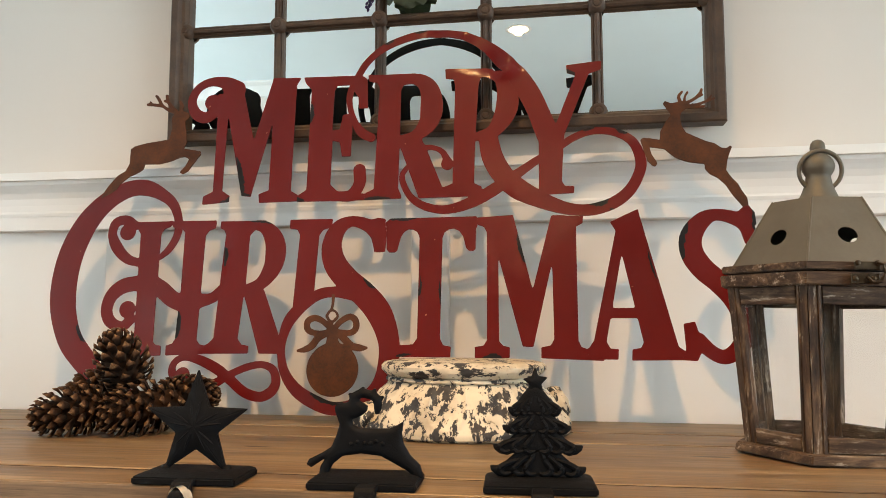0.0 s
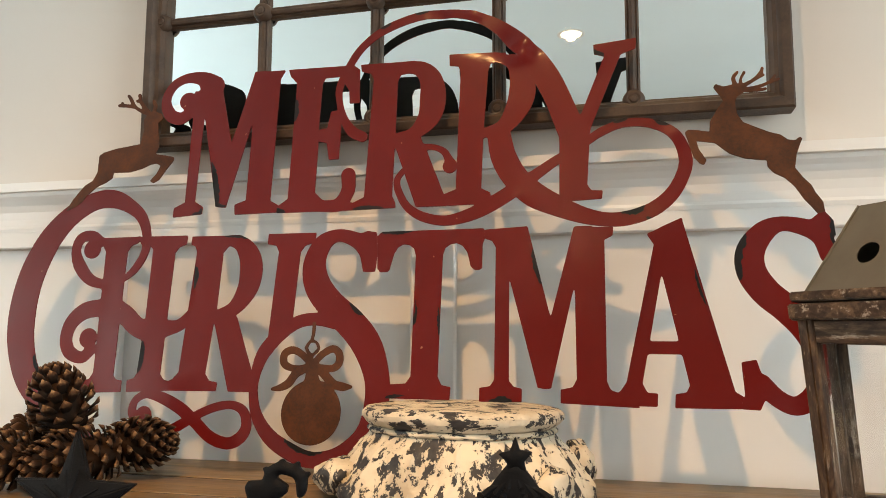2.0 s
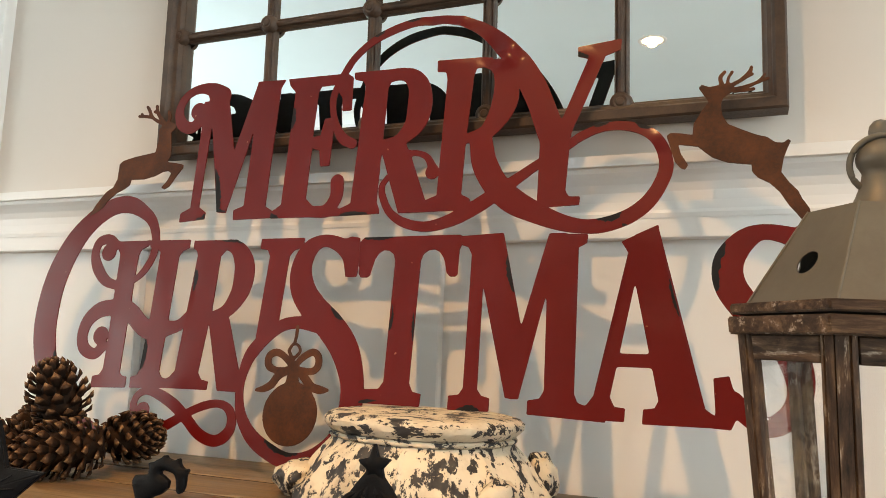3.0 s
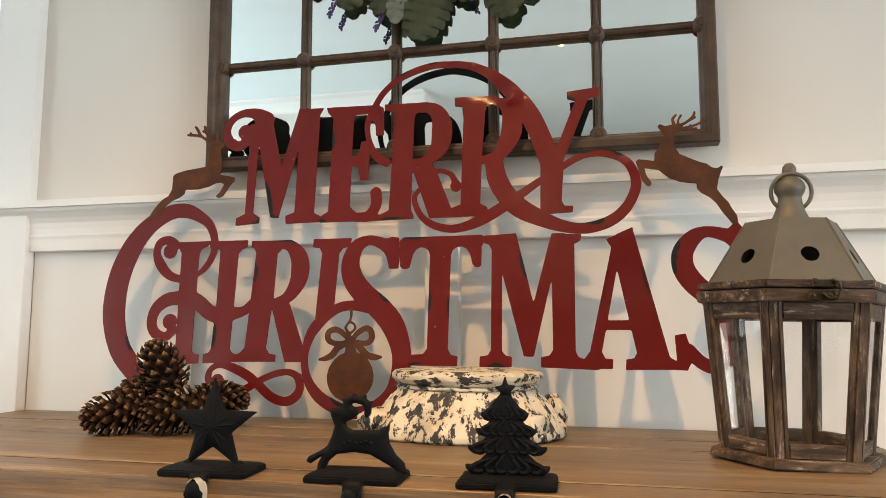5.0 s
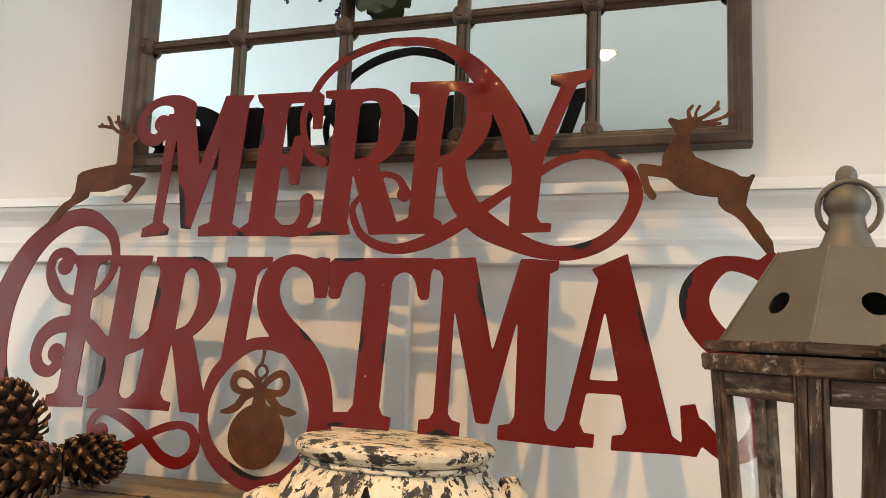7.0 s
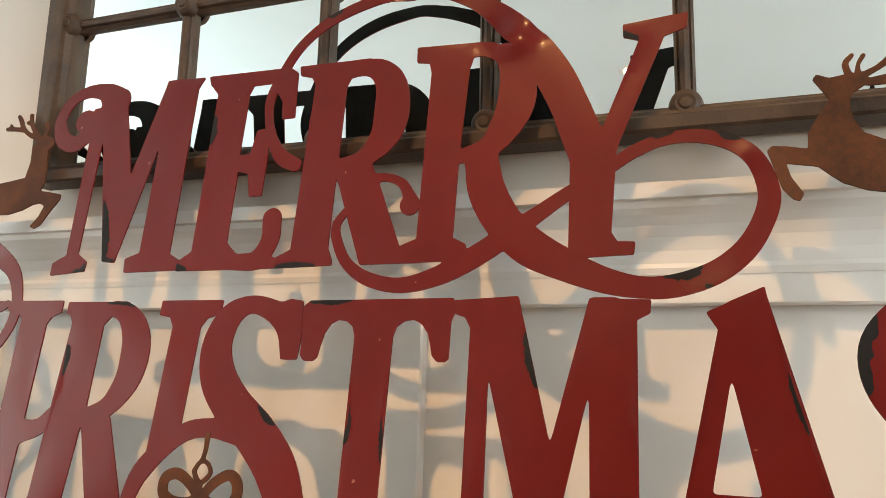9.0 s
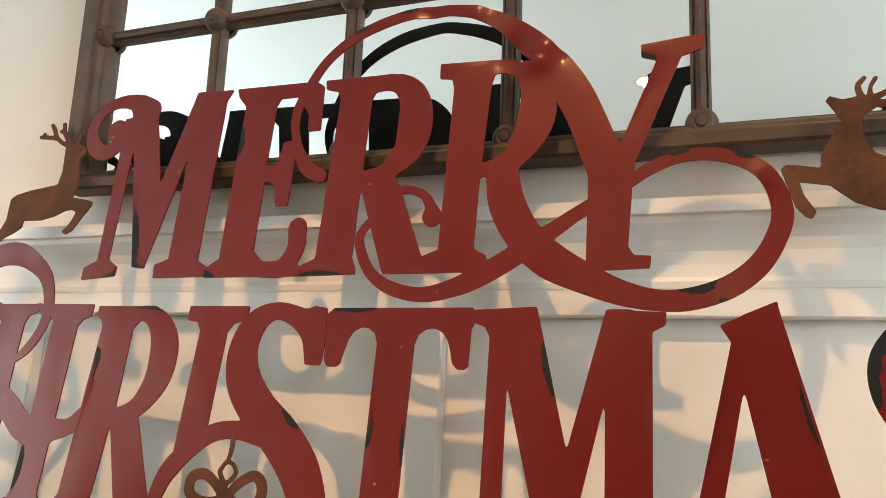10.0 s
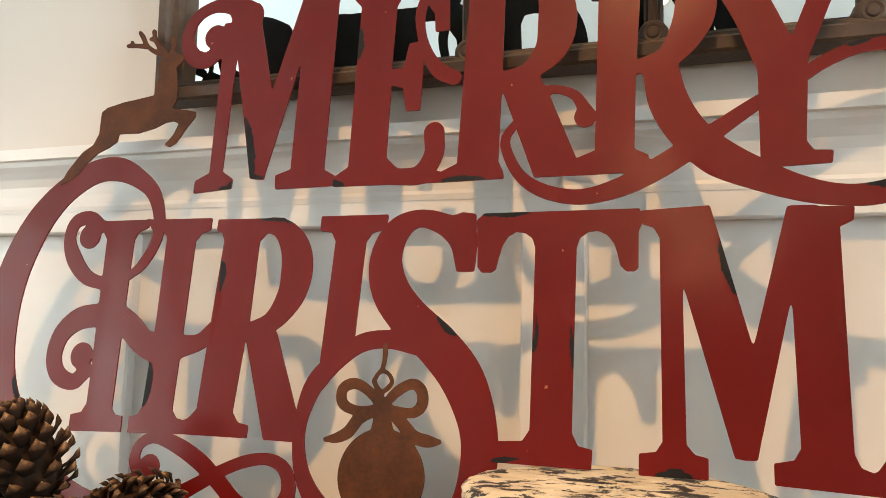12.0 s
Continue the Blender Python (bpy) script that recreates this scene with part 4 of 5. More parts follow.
def tree_tier(z, half, high, top, mid=0.0):
    """One tier of drooping boughs."""
    side = [(top, z + high), (0.48 * half, z + 0.66 * high), (0.66 * half, z + 0.44 * high), (0.84 * half, z + 0.30 * high), (half, z + 0.30 * high), (0.98 * half, z + 0.16 * high), (0.86 * half, z + 0.02 * high), (0.68 * half, z - 0.03 * high), (0.52 * half, z + 0.06 * high), (0.36 * half, z - 0.04 * high), (0.16 * half, z + 0.05 * high)]
    return poly(*[(mid + x, y) for x, y in side], *[(mid - x, y) for x, y in side[::-1]])


TREE_TIERS = [[poly((-6.0, 10.0), (-7.5, -1.0), (7.5, -1.0), (6.0, 10.0)), tree_tier(1.5, 46, 33, 15)], [tree_tier(22.5, 43, 31, 12)], [tree_tier(42, 33, 28, 8, -1)], [tree_tier(59, 26, 30, 4, -2.5)],
    [poly((-1.8, 107.7), (1.2, 98.0), (10.3, 96.8), (4.2, 90.1), (6.0, 81.7), (-1.2, 85.9), (-8.5, 81.7), (-7.3, 89.5), (-13.9, 95.0), (-5.4, 97.4))]]


# ---- the cast-iron stocking holders ----
def holder(label, at, reach, aside):
    """A bevelled base plate with a hook that bends down before the table: how far it reaches, and how far from the middle."""
    ob = thing("stocking_holder", label, "stocking holder", "black stocking holders", at)
    w, d = 0.0505, 0.030
    bm = bmesh.new()
    rings = [[bm.verts.new((s * (w - i), t * (d - i), z)) for s, t in ((-1, -1), (1, -1), (1, 1), (-1, 1))] for i, z in ((0.0, 0.0), (0.0, 0.0065), (0.006, 0.0095))]
    for lo, hi in zip(rings, rings[1:]):
        for k in range(4):
            bm.faces.new((lo[k], lo[(k + 1) % 4], hi[(k + 1) % 4], hi[k]))
    bm.faces.new(rings[0][::-1])
    bm.faces.new(rings[-1])
    bmesh.ops.bevel(bm, geom=list(bm.edges), offset=0.0012, segments=2, affect="EDGES")
    part("base_plate", bm, IRON, ob, smooth=True)
    y = -d
    f = y - reach
    prof = [(y + 0.012, 0.0005), (y + 0.012, 0.0065), (f + 0.001, 0.0065), (f - 0.003, 0.005), (f - 0.0055, 0.001), (f - 0.006, -0.0095), (f - 0.009, -0.0105), (f - 0.0105, -0.0085),
            (f - 0.0145, -0.0085), (f - 0.0145, -0.015), (f - 0.011, -0.0185), (f - 0.0045, -0.0185), (f - 0.0005, -0.014), (f + 0.0005, -0.004), (f + 0.002, 0.0005)]
    hook = prism(prof, aside - 0.0095, aside + 0.0095)
    bmesh.ops.bevel(hook, geom=list(hook.edges), offset=0.0018, segments=3, affect="EDGES", clamp_overlap=True)
    hook = part("hook", hook, IRON, ob, smooth=True)
    tip = bmesh.new()
    bmesh.ops.create_icosphere(tip, subdivisions=3, radius=1.0, matrix=Matrix.Translation((aside, f - 0.0128, -0.0090)) @ Matrix.Diagonal((0.0080, 0.0050, 0.0098, 1)))
    part("hook_tip", tip, IRON, hook, smooth=True)
    return ob


def feet(ob, spots):
    for x in spots:
        part("weld", lathe([(0.0045, 0.0), (0.0045, 0.001), (0.0032, 0.0025), (0.0015, 0.004)], 12, lambda a, r, z: (x + r * math.cos(a), 0.006 + r * math.sin(a), 0.0090 + z)), IRON, ob, smooth=True)


HY = 0.701
star = holder("black cast-iron stocking holder with a five-pointed star", pose(-0.356, HY - 0.004, TOP, 0, 0, 3), 0.007, 0.0035)
bm = bmesh.new()
front, back = [], []
for k in range(10):
    a = math.pi / 2 + k * math.pi / 5
    r = 0.0545 if k % 2 == 0 else 0.0225
    front.append(bm.verts.new((r * math.cos(a), -0.0012, r * math.sin(a))))
    back.append(bm.verts.new((r * math.cos(a), 0.0032, r * math.sin(a))))
mid = bm.verts.new((0, -0.0085, 0))
midb = bm.verts.new((0, 0.006, 0))
for k in range(10):
    j = (k + 1) % 10
    bm.faces.new((mid, front[k], front[j]))
    bm.faces.new((midb, back[j], back[k]))
    bm.faces.new((front[k], back[k], back[j], front[j]))
bmesh.ops.recalc_face_normals(bm, faces=bm.faces)
bmesh.ops.bevel(bm, geom=list(bm.edges), offset=0.0009, segments=2, affect="EDGES")
ob = part("star", bm, IRON, star, smooth=True)
ob.matrix_basis = pose(-0.004, 0.006, 0.0500)
for k in range(5):
    for s in (-1, 1):
        a = math.pi / 2 + k * 2 * math.pi / 5 + s * 0.20
        p = [(r * math.cos(a), -0.0078 + r * 0.17, r * math.sin(a)) for r in (0.007, 0.016, 0.026)]
        o = part("star_rib", tube(p, [0.0008, 0.0013, 0.0007], 6), IRON, star, smooth=True)
        o.matrix_basis = pose(-0.004, 0.006, 0.0500)
feet(star, (-0.034, 0.029))

deer = holder("black cast-iron stocking holder with a leaping reindeer", pose(-0.187, HY + 0.001, TOP, 0, 0, 3), 0.010, 0.0069)
ob = cut_sheet("reindeer", IRON, DEER_SHAPES, 3.0, deer, "", 0.6, 2.0, 3.0, dome=3.0, reach=7.0, tol=0.06)
ob.matrix_basis = pose(-0.007, 0.006, 0.0065) @ Matrix.Diagonal((1, 1, 0.975, 1))
for p in DEER_ORNAMENT:
    o = part("saddle_boss", lathe([(0.0022, 0), (0.0018, 0.001), (0.0008, 0.0016)], 10), IRON, deer, smooth=True)
    o.matrix_basis = pose(p[0] / 1000 - 0.007, 0.0015, 0.0065 + p[1] / 1000, 90, 0, 0)
feet(deer, (-0.043, 0.046))

tree = holder("black cast-iron stocking holder with a Christmas tree", pose(-0.0270, HY + 0.012, TOP, 0, 0, 4), 0.020, 0.001)
for k, tier in enumerate(TREE_TIERS):
    o = cut_sheet("tree_tier" if k < 4 else "tree_star", IRON, tier, 3.4, tree, "", 0.6, 1.5, 3.0, dome=2.2, reach=4.0, tol=0.06, lift=0.5 * k)
    o.matrix_basis = pose(-0.001, 0.006, 0.008) @ Matrix.Diagonal((0.965, 1, 0.955, 1))
rnd = random.Random(4)
for z, half, high, mid in ((1.5, 46, 33, 0), (22.5, 43, 31, 0), (42, 33, 28, -1), (59, 26, 30, -2.5)):
    for s in (-1, 1):
        for f in (0.16, 0.42, 0.70):
            f *= rnd.uniform(0.9, 1.1)
            pts = [(mid + s * half * f * 0.55, z + high * (0.72 - 0.30 * f)), (mid + s * half * f * 0.95, z + high * (0.50 - 0.18 * f)), (mid + s * half * (f + 0.12), z + high * (0.24 - 0.02 * f)), (mid + s * half * (f + 0.02), z + high * 0.08), (mid + s * half * (f - 0.12), z + high * 0.12)]
            o = part("bough_fold", tube([(a / 1000, 0, b / 1000) for a, b in smooth_line(pts, 3)], [0.0010 + 0.0019 * math.sin(math.pi * (0.1 + 0.8 * n / 12)) for n in range(13)], 8), IRON, tree, smooth=True)
            o.matrix_basis = pose(-0.001, 0.0022, 0.008) @ Matrix.Diagonal((0.965, 1, 0.955, 1))
feet(tree, (-0.001,))

def ribbon_loop(x, y, wide, turn, twist):
    """A strip hung over the hook, whose strands turn as they fall."""
    loop = thing("ribbon_loop", "cream fabric hanging loop over an iron hook", "ribbon", "hanging loops")
    path = [(x - wide * 0.95, y, TOP - 0.085), (x - wide, y, TOP - 0.04)] + [(x - wide * math.cos(a), y, TOP - 0.0100 + 0.0130 * math.sin(a)) for a in np.linspace(0, math.pi, 14)] + [(x + wide, y, TOP - 0.04), (x + wide * 0.8, y, TOP - 0.085)]
    bm = bmesh.new()
    rows = []
    for k, p in enumerate(path):
        a = turn + twist * k / (len(path) - 1)
        rows.append([bm.verts.new((p[0] + s * 0.0048 * math.sin(a), p[1] + s * 0.0048 * math.cos(a), p[2])) for s in (-1, 1)])
    for lo, hi in zip(rows, rows[1:]):
        bm.faces.new((lo[0], lo[1], hi[1], hi[0]))
    bmesh.ops.solidify(bm, geom=list(bm.faces), thickness=0.0014)
    part("ribbon", bm, CLOTH, loop, smooth=True)


ribbon_loop(-0.3500, 0.6525, 0.0094, -0.53, 1.5)
ribbon_loop(-0.0215, 0.6555, 0.0094, -0.12, 0.0)

# ---- the pedestal ----
def pedestal_shape(a, r, z):
    """Oval in plan, with flutes, rimmed leaves that droop and corner scrolls near the foot."""
    low = min(max((0.066 - z) / 0.05, 0.0), 1.0)
    mid = math.exp(-((z - 0.042) / 0.024) ** 2)
    k = 1 + 0.012 * mid * math.cos(20 * a)
    corner = max(0.0, math.cos(4 * (a - math.pi / 4 - 0.05))) ** 5
    r2 = r * k + low * 0.006 * corner * math.exp(-((z - 0.022) / 0.03) ** 2)
    off = (a + math.pi / 2 + 0.05 + 0.393) % 0.785 - 0.393
    u, v = off / 0.19, max(0.0, 0.046 - z) / 0.030
    edge = math.hypot(u, v) - 1
    fade = min(max((0.068 - z) / 0.012, 0.0), 1.0)
    r2 += fade * (0.0034 * math.exp(-(edge / 0.14) ** 2) - (0.0020 if edge < 0 else 0.0) * min(1, -6 * edge if edge < 0 else 0))
    r2 += 0.0016 * noise.noise((7 * math.cos(a), 7 * math.sin(a), z * 60)) + 0.0009 * noise.noise((25 * math.cos(a), 25 * math.sin(a), z * 200))
    return (r2 * math.cos(a), r2 * math.sin(a) * 0.80, z + 0.0012 * noise.noise((5 * math.cos(a), 5 * math.sin(a), z * 30)))


def finer(profile, n):
    """The same profile with n steps between its points."""
    out = [profile[0]]
    for (a, b), (c, d) in zip(profile, profile[1:]):
        out += [(a + (c - a) * k / n, b + (d - b) * k / n) for k in range(1, n + 1)]
    return out


pedestal = thing("painted_pedestal", "low round pedestal in flaking cream paint over black iron", "pedestal", at=pose(-0.146, 1.066, TOP))
foot = [(0.130, 0.0), (0.146, 0.0005), (0.151, 0.004), (0.151, 0.010), (0.147, 0.016), (0.143, 0.022), (0.139, 0.028), (0.135, 0.034), (0.131, 0.040), (0.127, 0.046), (0.122, 0.052), (0.117, 0.058), (0.112, 0.063), (0.108, 0.0675), (0.107, 0.070)]
bead = [(0.100, 0.0702), (0.1075, 0.0706), (0.1098, 0.0725), (0.1098, 0.0745), (0.1078, 0.0765), (0.100, 0.0770)]
slab = [(0.100, 0.0772), (0.1078, 0.0775), (0.1115, 0.0805), (0.1165, 0.0855), (0.1165, 0.0915), (0.112, 0.0962), (0.101, 0.0985), (0.07, 0.0992), (0.03, 0.0994), (0.004, 0.0994)]
part("fluted_body", lathe(finer(foot, 3), 360, pedestal_shape), CHIPPY, pedestal, "", True)
part("bead_ring", lathe(bead, 360, pedestal_shape), CHIPPY_TOP, pedestal, "", True)
part("top_slab", lathe(finer(slab, 2), 360, pedestal_shape), CHIPPY_TOP, pedestal, "", True)


def lobe(a, r, z0, size):
    """A worn leaf scroll at a corner of the foot."""
    bm = bmesh.new()
    bmesh.ops.create_icosphere(bm, subdivisions=4, radius=1.0)
    for v in bm.verts:
        p = v.co.normalized()
        k = 1 + 0.16 * noise.noise(p * 2.1 + Vector((a, 0, 0))) + 0.05 * noise.noise(p * 6.0)
        v.co = Vector((p.x * size[0] * k, p.y * size[1] * k, max(p.z * size[2] * k, -size[2] * 0.98)))
    o = part("corner_scroll", bm, CHIPPY, pedestal, "", True)
    o.matrix_basis = pose(r * math.cos(a), 0.8 * r * math.sin(a), z0, 0, 0, math.degrees(a))


lobe(radians(205), 0.140, 0.021, (0.030, 0.034, 0.0212))
lobe(radians(-34), 0.134, 0.022, (0.019, 0.024, 0.0222))
lobe(radians(22), 0.136, 0.030, (0.022, 0.024, 0.0302))
lobe(radians(150), 0.138, 0.024, (0.028, 0.030, 0.0242))

# ---- the lantern ----
lantern = thing("lantern", "weathered wooden hexagonal lantern with a tin roof", "lantern", at=pose(0.2950, 0.9515, TOP + 0.0008, 0, 1.2, 5.3))


def hexagon(r, turn=0.0):
    return [(r * math.cos(radians(60 * k + turn)), r * math.sin(radians(60 * k + turn))) for k in range(6)]


def hex_slab(z0, z1, r0, r1, bevel=0.0015):
    bm = bmesh.new()
    lo, hi = [bm.verts.new((x, y, z0)) for x, y in hexagon(r0)], [bm.verts.new((x, y, z1)) for x, y in hexagon(r1)]
    for k in range(6):
        bm.faces.new((lo[k], lo[(k + 1) % 6], hi[(k + 1) % 6], hi[k]))
    bm.faces.new(lo[::-1])
    bm.faces.new(hi)
    if bevel:
        bmesh.ops.bevel(bm, geom=list(bm.edges), offset=bevel, segments=2, affect="EDGES")
    return bm


part("base", hex_slab(0.0, 0.011, 0.1035, 0.1015), OLDWOOD, lantern, smooth=True)
part("lower_eave", hex_slab(0.190, 0.2045, 0.116, 0.1175), OLDWOOD, lantern, smooth=True)
RB, RT, ZB, ZT = 0.0915, 0.1090, 0.011, 0.190


def corner(k, z, inset=0.0):
    r = RB + (RT - RB) * (z - ZB) / (ZT - ZB) - inset
    return Vector((r * math.cos(radians(60 * k)), r * math.sin(radians(60 * k)), z))


for k in range(6):
    out = Vector((math.cos(radians(60 * k)), math.sin(radians(60 * k)), 0))
    for s in (-1, 1):
        along = (corner(k + s, 0.1) - corner(k, 0.1)).normalized()
        inward = Vector((-math.cos(radians(60 * k + 30 * s)), -math.sin(radians(60 * k + 30 * s)), 0))
        bm = bmesh.new()
        ring = []
        for z in (ZB, ZT):
            c = corner(k, z)
            w = 0.0155
            ring.append([bm.verts.new(c + along * u + inward * v) for u, v in ((0.0006, 0), (0.0092, 0), (0.0097, 0.0016), (0.0108, 0.0016), (0.0113, 0.0003), (w - 0.0012, 0.0008), (w, 0.0022), (w, 0.010), (0.0064, 0.010))])
        for i in range(9):
            bm.faces.new((ring[0][i], ring[0][(i + 1) % 9], ring[1][(i + 1) % 9], ring[1][i]))
        bm.faces.new(ring[0][::-1])
        bm.faces.new(ring[1])
        bmesh.ops.recalc_face_normals(bm, faces=bm.faces)
        m = pose(0, 0, 0, 0, -90, 0)
        bmesh.ops.transform(bm, matrix=m.inverted(), verts=bm.verts)
        o = part("corner_post", bm, OLDWOOD, lantern)
        o.matrix_basis = m
    # rails and pane of the side between corners k and k + 1
    inward = Vector((-math.cos(radians(60 * k + 30)), -math.sin(radians(60 * k + 30)), 0))
    mid_angle = 60 * k + 30
    for z0, z1, dep in ((ZB + 0.001, ZB + 0.017, 0.009), (ZT - 0.020, ZT - 0.0005, 0.009)):
        bm = bmesh.new()
        rows = []
        for z in (z0, z1):
            a, b = corner(k, z), corner(k + 1, z)
            e = (b - a).normalized()
            rows.append([bm.verts.new(p) for p in (a + e * 0.0162 + inward * 0.0012, b - e * 0.0162 + inward * 0.0012, b - e * 0.0162 + inward * (0.0012 + dep), a + e * 0.0162 + inward * (0.0012 + dep))])
        for i in range(4):
            bm.faces.new((rows[0][i], rows[0][(i + 1) % 4], rows[1][(i + 1) % 4], rows[1][i]))
        bm.faces.new(rows[0][::-1])
        bm.faces.new(rows[1])
        bmesh.ops.recalc_face_normals(bm, faces=bm.faces)
        bmesh.ops.bevel(bm, geom=list(bm.edges), offset=0.0008, segments=1, affect="EDGES")
        m = pose(0, 0, 0, 0, 0, mid_angle + 90)
        bmesh.ops.transform(bm, matrix=m.inverted(), verts=bm.verts)
        o = part("rail", bm, OLDWOOD, lantern)
        o.matrix_basis = m
    bm = bmesh.new()
    rows = []
    for z in (ZB + 0.012, ZT - 0.014):
        a, b = corner(k, z), corner(k + 1, z)
        e = (b - a).normalized()
        rows.append([bm.verts.new(p) for p in (a + e * 0.013 + inward * 0.0045, b - e * 0.013 + inward * 0.0045, b - e * 0.013 + inward * 0.006, a + e * 0.013 + inward * 0.006)])
    for i in range(4):
        bm.faces.new((rows[0][i], rows[0][(i + 1) % 4], rows[1][(i + 1) % 4], rows[1][i]))
    bm.faces.new(rows[0][::-1])
    bm.faces.new(rows[1])
    bmesh.ops.recalc_face_normals(bm, faces=bm.faces)
    pane = part("pane", bm, GLASS, lantern, "clear glass pane")
    pane.visible_shadow = False

lid = part("lid", hex_slab(0.2065, 0.2153, 0.115, 0.1157), OLDWOOD, lantern, "weathered wooden lid under the roof", True)


def roof_face(k):
    """One sloping tin face with a round vent hole."""
    a0, a1 = Vector((*hexagon(0.1010)[k], 0.2157)), Vector((*hexagon(0.1010)[(k + 1) % 6], 0.2157))
    b0, b1 = Vector((*hexagon(0.054)[k], 0.2940)), Vector((*hexagon(0.054)[(k + 1) % 6], 0.2940))
    base = (a0 + a1) / 2
    ex, ez = (a1 - a0).normalized(), ((b0 + b1) / 2 - base).normalized()
    n = ex.cross(ez)
    high = ((b0 + b1) / 2 - base).length
    c, r = high * 0.41, 0.0105
    bm = bmesh.new()
    outer = [(-(a1 - a0).length / 2, 0), ((a1 - a0).length / 2, 0), ((b1 - b0).length / 2, high), (-(b1 - b0).length / 2, high)]
    steps = 32
    hole = [(r * math.cos(t), c + r * math.sin(t)) for t in np.linspace(0, 2 * math.pi, steps, endpoint=False)]
    flat, _, tris, *_ = delaunay_2d_cdt([Vector(p) for p in outer + hole], [(0, 1), (1, 2), (2, 3), (3, 0)] + [(4 + i, 4 + (i + 1) % steps) for i in range(steps)], [], 0, 1e-7)
    sides = []
    for d in (0.0, -0.0012):
        vs = [bm.verts.new(base + ex * p.x + ez * p.y + n * d) for p in flat]
        sides.append(vs)
        for t in tris:
            mid = sum((flat[i] for i in t), Vector((0, 0))) / 3
            if math.hypot(mid.x, mid.y - c) > r * 0.97:
                f = bm.faces.new([vs[i] for i in t])
                if d:
                    f.normal_flip()
    for i in range(steps):
        j = (i + 1) % steps
        bm.faces.new((sides[0][4 + i], sides[0][4 + j], sides[1][4 + j], sides[1][4 + i]))
    return part("roof_face", bm, ROOFMETAL, lantern, "grey-brown tin roof face with a round vent hole")


for k in range(6):
    roof_face(k)
    a, b = Vector((*hexagon(0.1010)[k], 0.2157)), Vector((*hexagon(0.054)[k], 0.2940))
    part("roof_seam", tube([a, b], 0.0013, 8), ROOFMETAL, lantern, smooth=True)
part("roof_cap", hex_slab(0.2925, 0.2945, 0.0545, 0.053, 0.0006), ROOFMETAL, lantern)
neck = [(0.0255, 0.2985), (0.0225, 0.303), (0.0190, 0.311), (0.0160, 0.320), (0.0142, 0.329), (0.0138, 0.333), (0.0152, 0.336), (0.0178, 0.341), (0.0187, 0.3465), (0.0172, 0.353), (0.0135, 0.3585), (0.0098, 0.362), (0.0080, 0.365), (0.0083, 0.368), (0.0087, 0.372), (0.0078, 0.377), (0.0050, 0.381), (0.0015, 0.3825)]
part("finial", lathe([(r, 0.2945 + (z - 0.2985) * 0.92) for r, z in neck], 40), ROOFMETAL, lantern, "turned tin finial", True)
circle = [(0.0238 * math.cos(a), -0.014 - 0.012 * math.sin(a) * 0.2, 0.3325 + 0.0238 * math.sin(a)) for a in np.linspace(0, 2 * math.pi, 48, endpoint=False)]
ring = part("carrying_ring", tube([(x, y + 0.014, z) for x, y, z in circle], 0.0026, 10, True), ROOFMETAL, lantern, "round wire carrying ring", True)
ring.matrix_basis = pose(0, -0.006, 0, 0, 0, -8)

# hasp on the front side
hx, hy = 0.003, -0.1027
latch = part("latch", box(hx - 0.013, hx + 0.013, hy - 0.0035, hy - 0.001, 0.2065, 0.2152, 0.0008, 1), HASP, lantern, "small dark brass hook latch")
for x, z in ((hx - 0.010, 0.2135), (hx + 0.010, 0.2135), (hx - 0.013, 0.197), (hx + 0.006, 0.197)):
    part("screw", lathe([(0.0032, 0), (0.003, 0.0012), (0.0016, 0.002)], 10, lambda a, r, h: (x + r * math.cos(a), hy - 0.003 - h, z + r * math.sin(a))), HASP, latch, smooth=True)
part("hook", tube([(hx + 0.008, hy - 0.005, 0.214), (hx + 0.015, hy - 0.0065, 0.212), (hx + 0.0165, hy - 0.0065, 0.202), (hx + 0.012, hy - 0.0065, 0.194), (hx + 0.003, hy - 0.0065, 0.1935), (hx - 0.003, hy - 0.0065, 0.199)], 0.0019, 8), HASP, latch, smooth=True)
part("keeper_plate", box(hx - 0.017, hx + 0.012, hy - 0.0035, hy - 0.001, 0.1915, 0.2025, 0.0008, 1), HASP, latch)

# ---- pine cones ----
def scale_mesh():
    """One woody scale, from the core outwards along x, with a thick pointed tip."""
    bm = bmesh.new()
    sections = [(0.0, 0.0026, 0.0010, 0.0), (0.40, 0.0038, 0.0012, 0.0002), (0.70, 0.0058, 0.0015, 0.0008), (0.86, 0.0070, 0.0020, 0.0018), (0.94, 0.0070, 0.0030, 0.0026), (0.99, 0.0056, 0.0031, 0.0034), (1.03, 0.0032, 0.0020, 0.0046), (1.08, 0.0005, 0.0004, 0.0070)]
    rings = []
    for t, w, h, up in sections:
        x = 0.024 * t
        rings.append([bm.verts.new((x, sx * w, up + sz * h - 0.0012 * abs(sx))) for sx, sz in ((-1, 0), (-0.5, 0.8), (0.5, 0.8), (1, 0), (0.5, -1), (-0.5, -1))])
    for lo, hi in zip(rings, rings[1:]):
        for k in range(6):
            bm.faces.new((lo[k], lo[(k + 1) % 6], hi[(k + 1) % 6], hi[k]))
    bm.faces.new(rings[0][::-1])
    bm.faces.new(rings[-1])
    bmesh.ops.recalc_face_normals(bm, faces=bm.faces)
    me = bpy.data.meshes.new("scale")
    bm.to_mesh(me)
    bm.free()
    me.materials.append(SCALE_WOOD)
    me.polygons.foreach_set("use_smooth", [True] * len(me.polygons))
    return me


SCALE = scale_mesh()


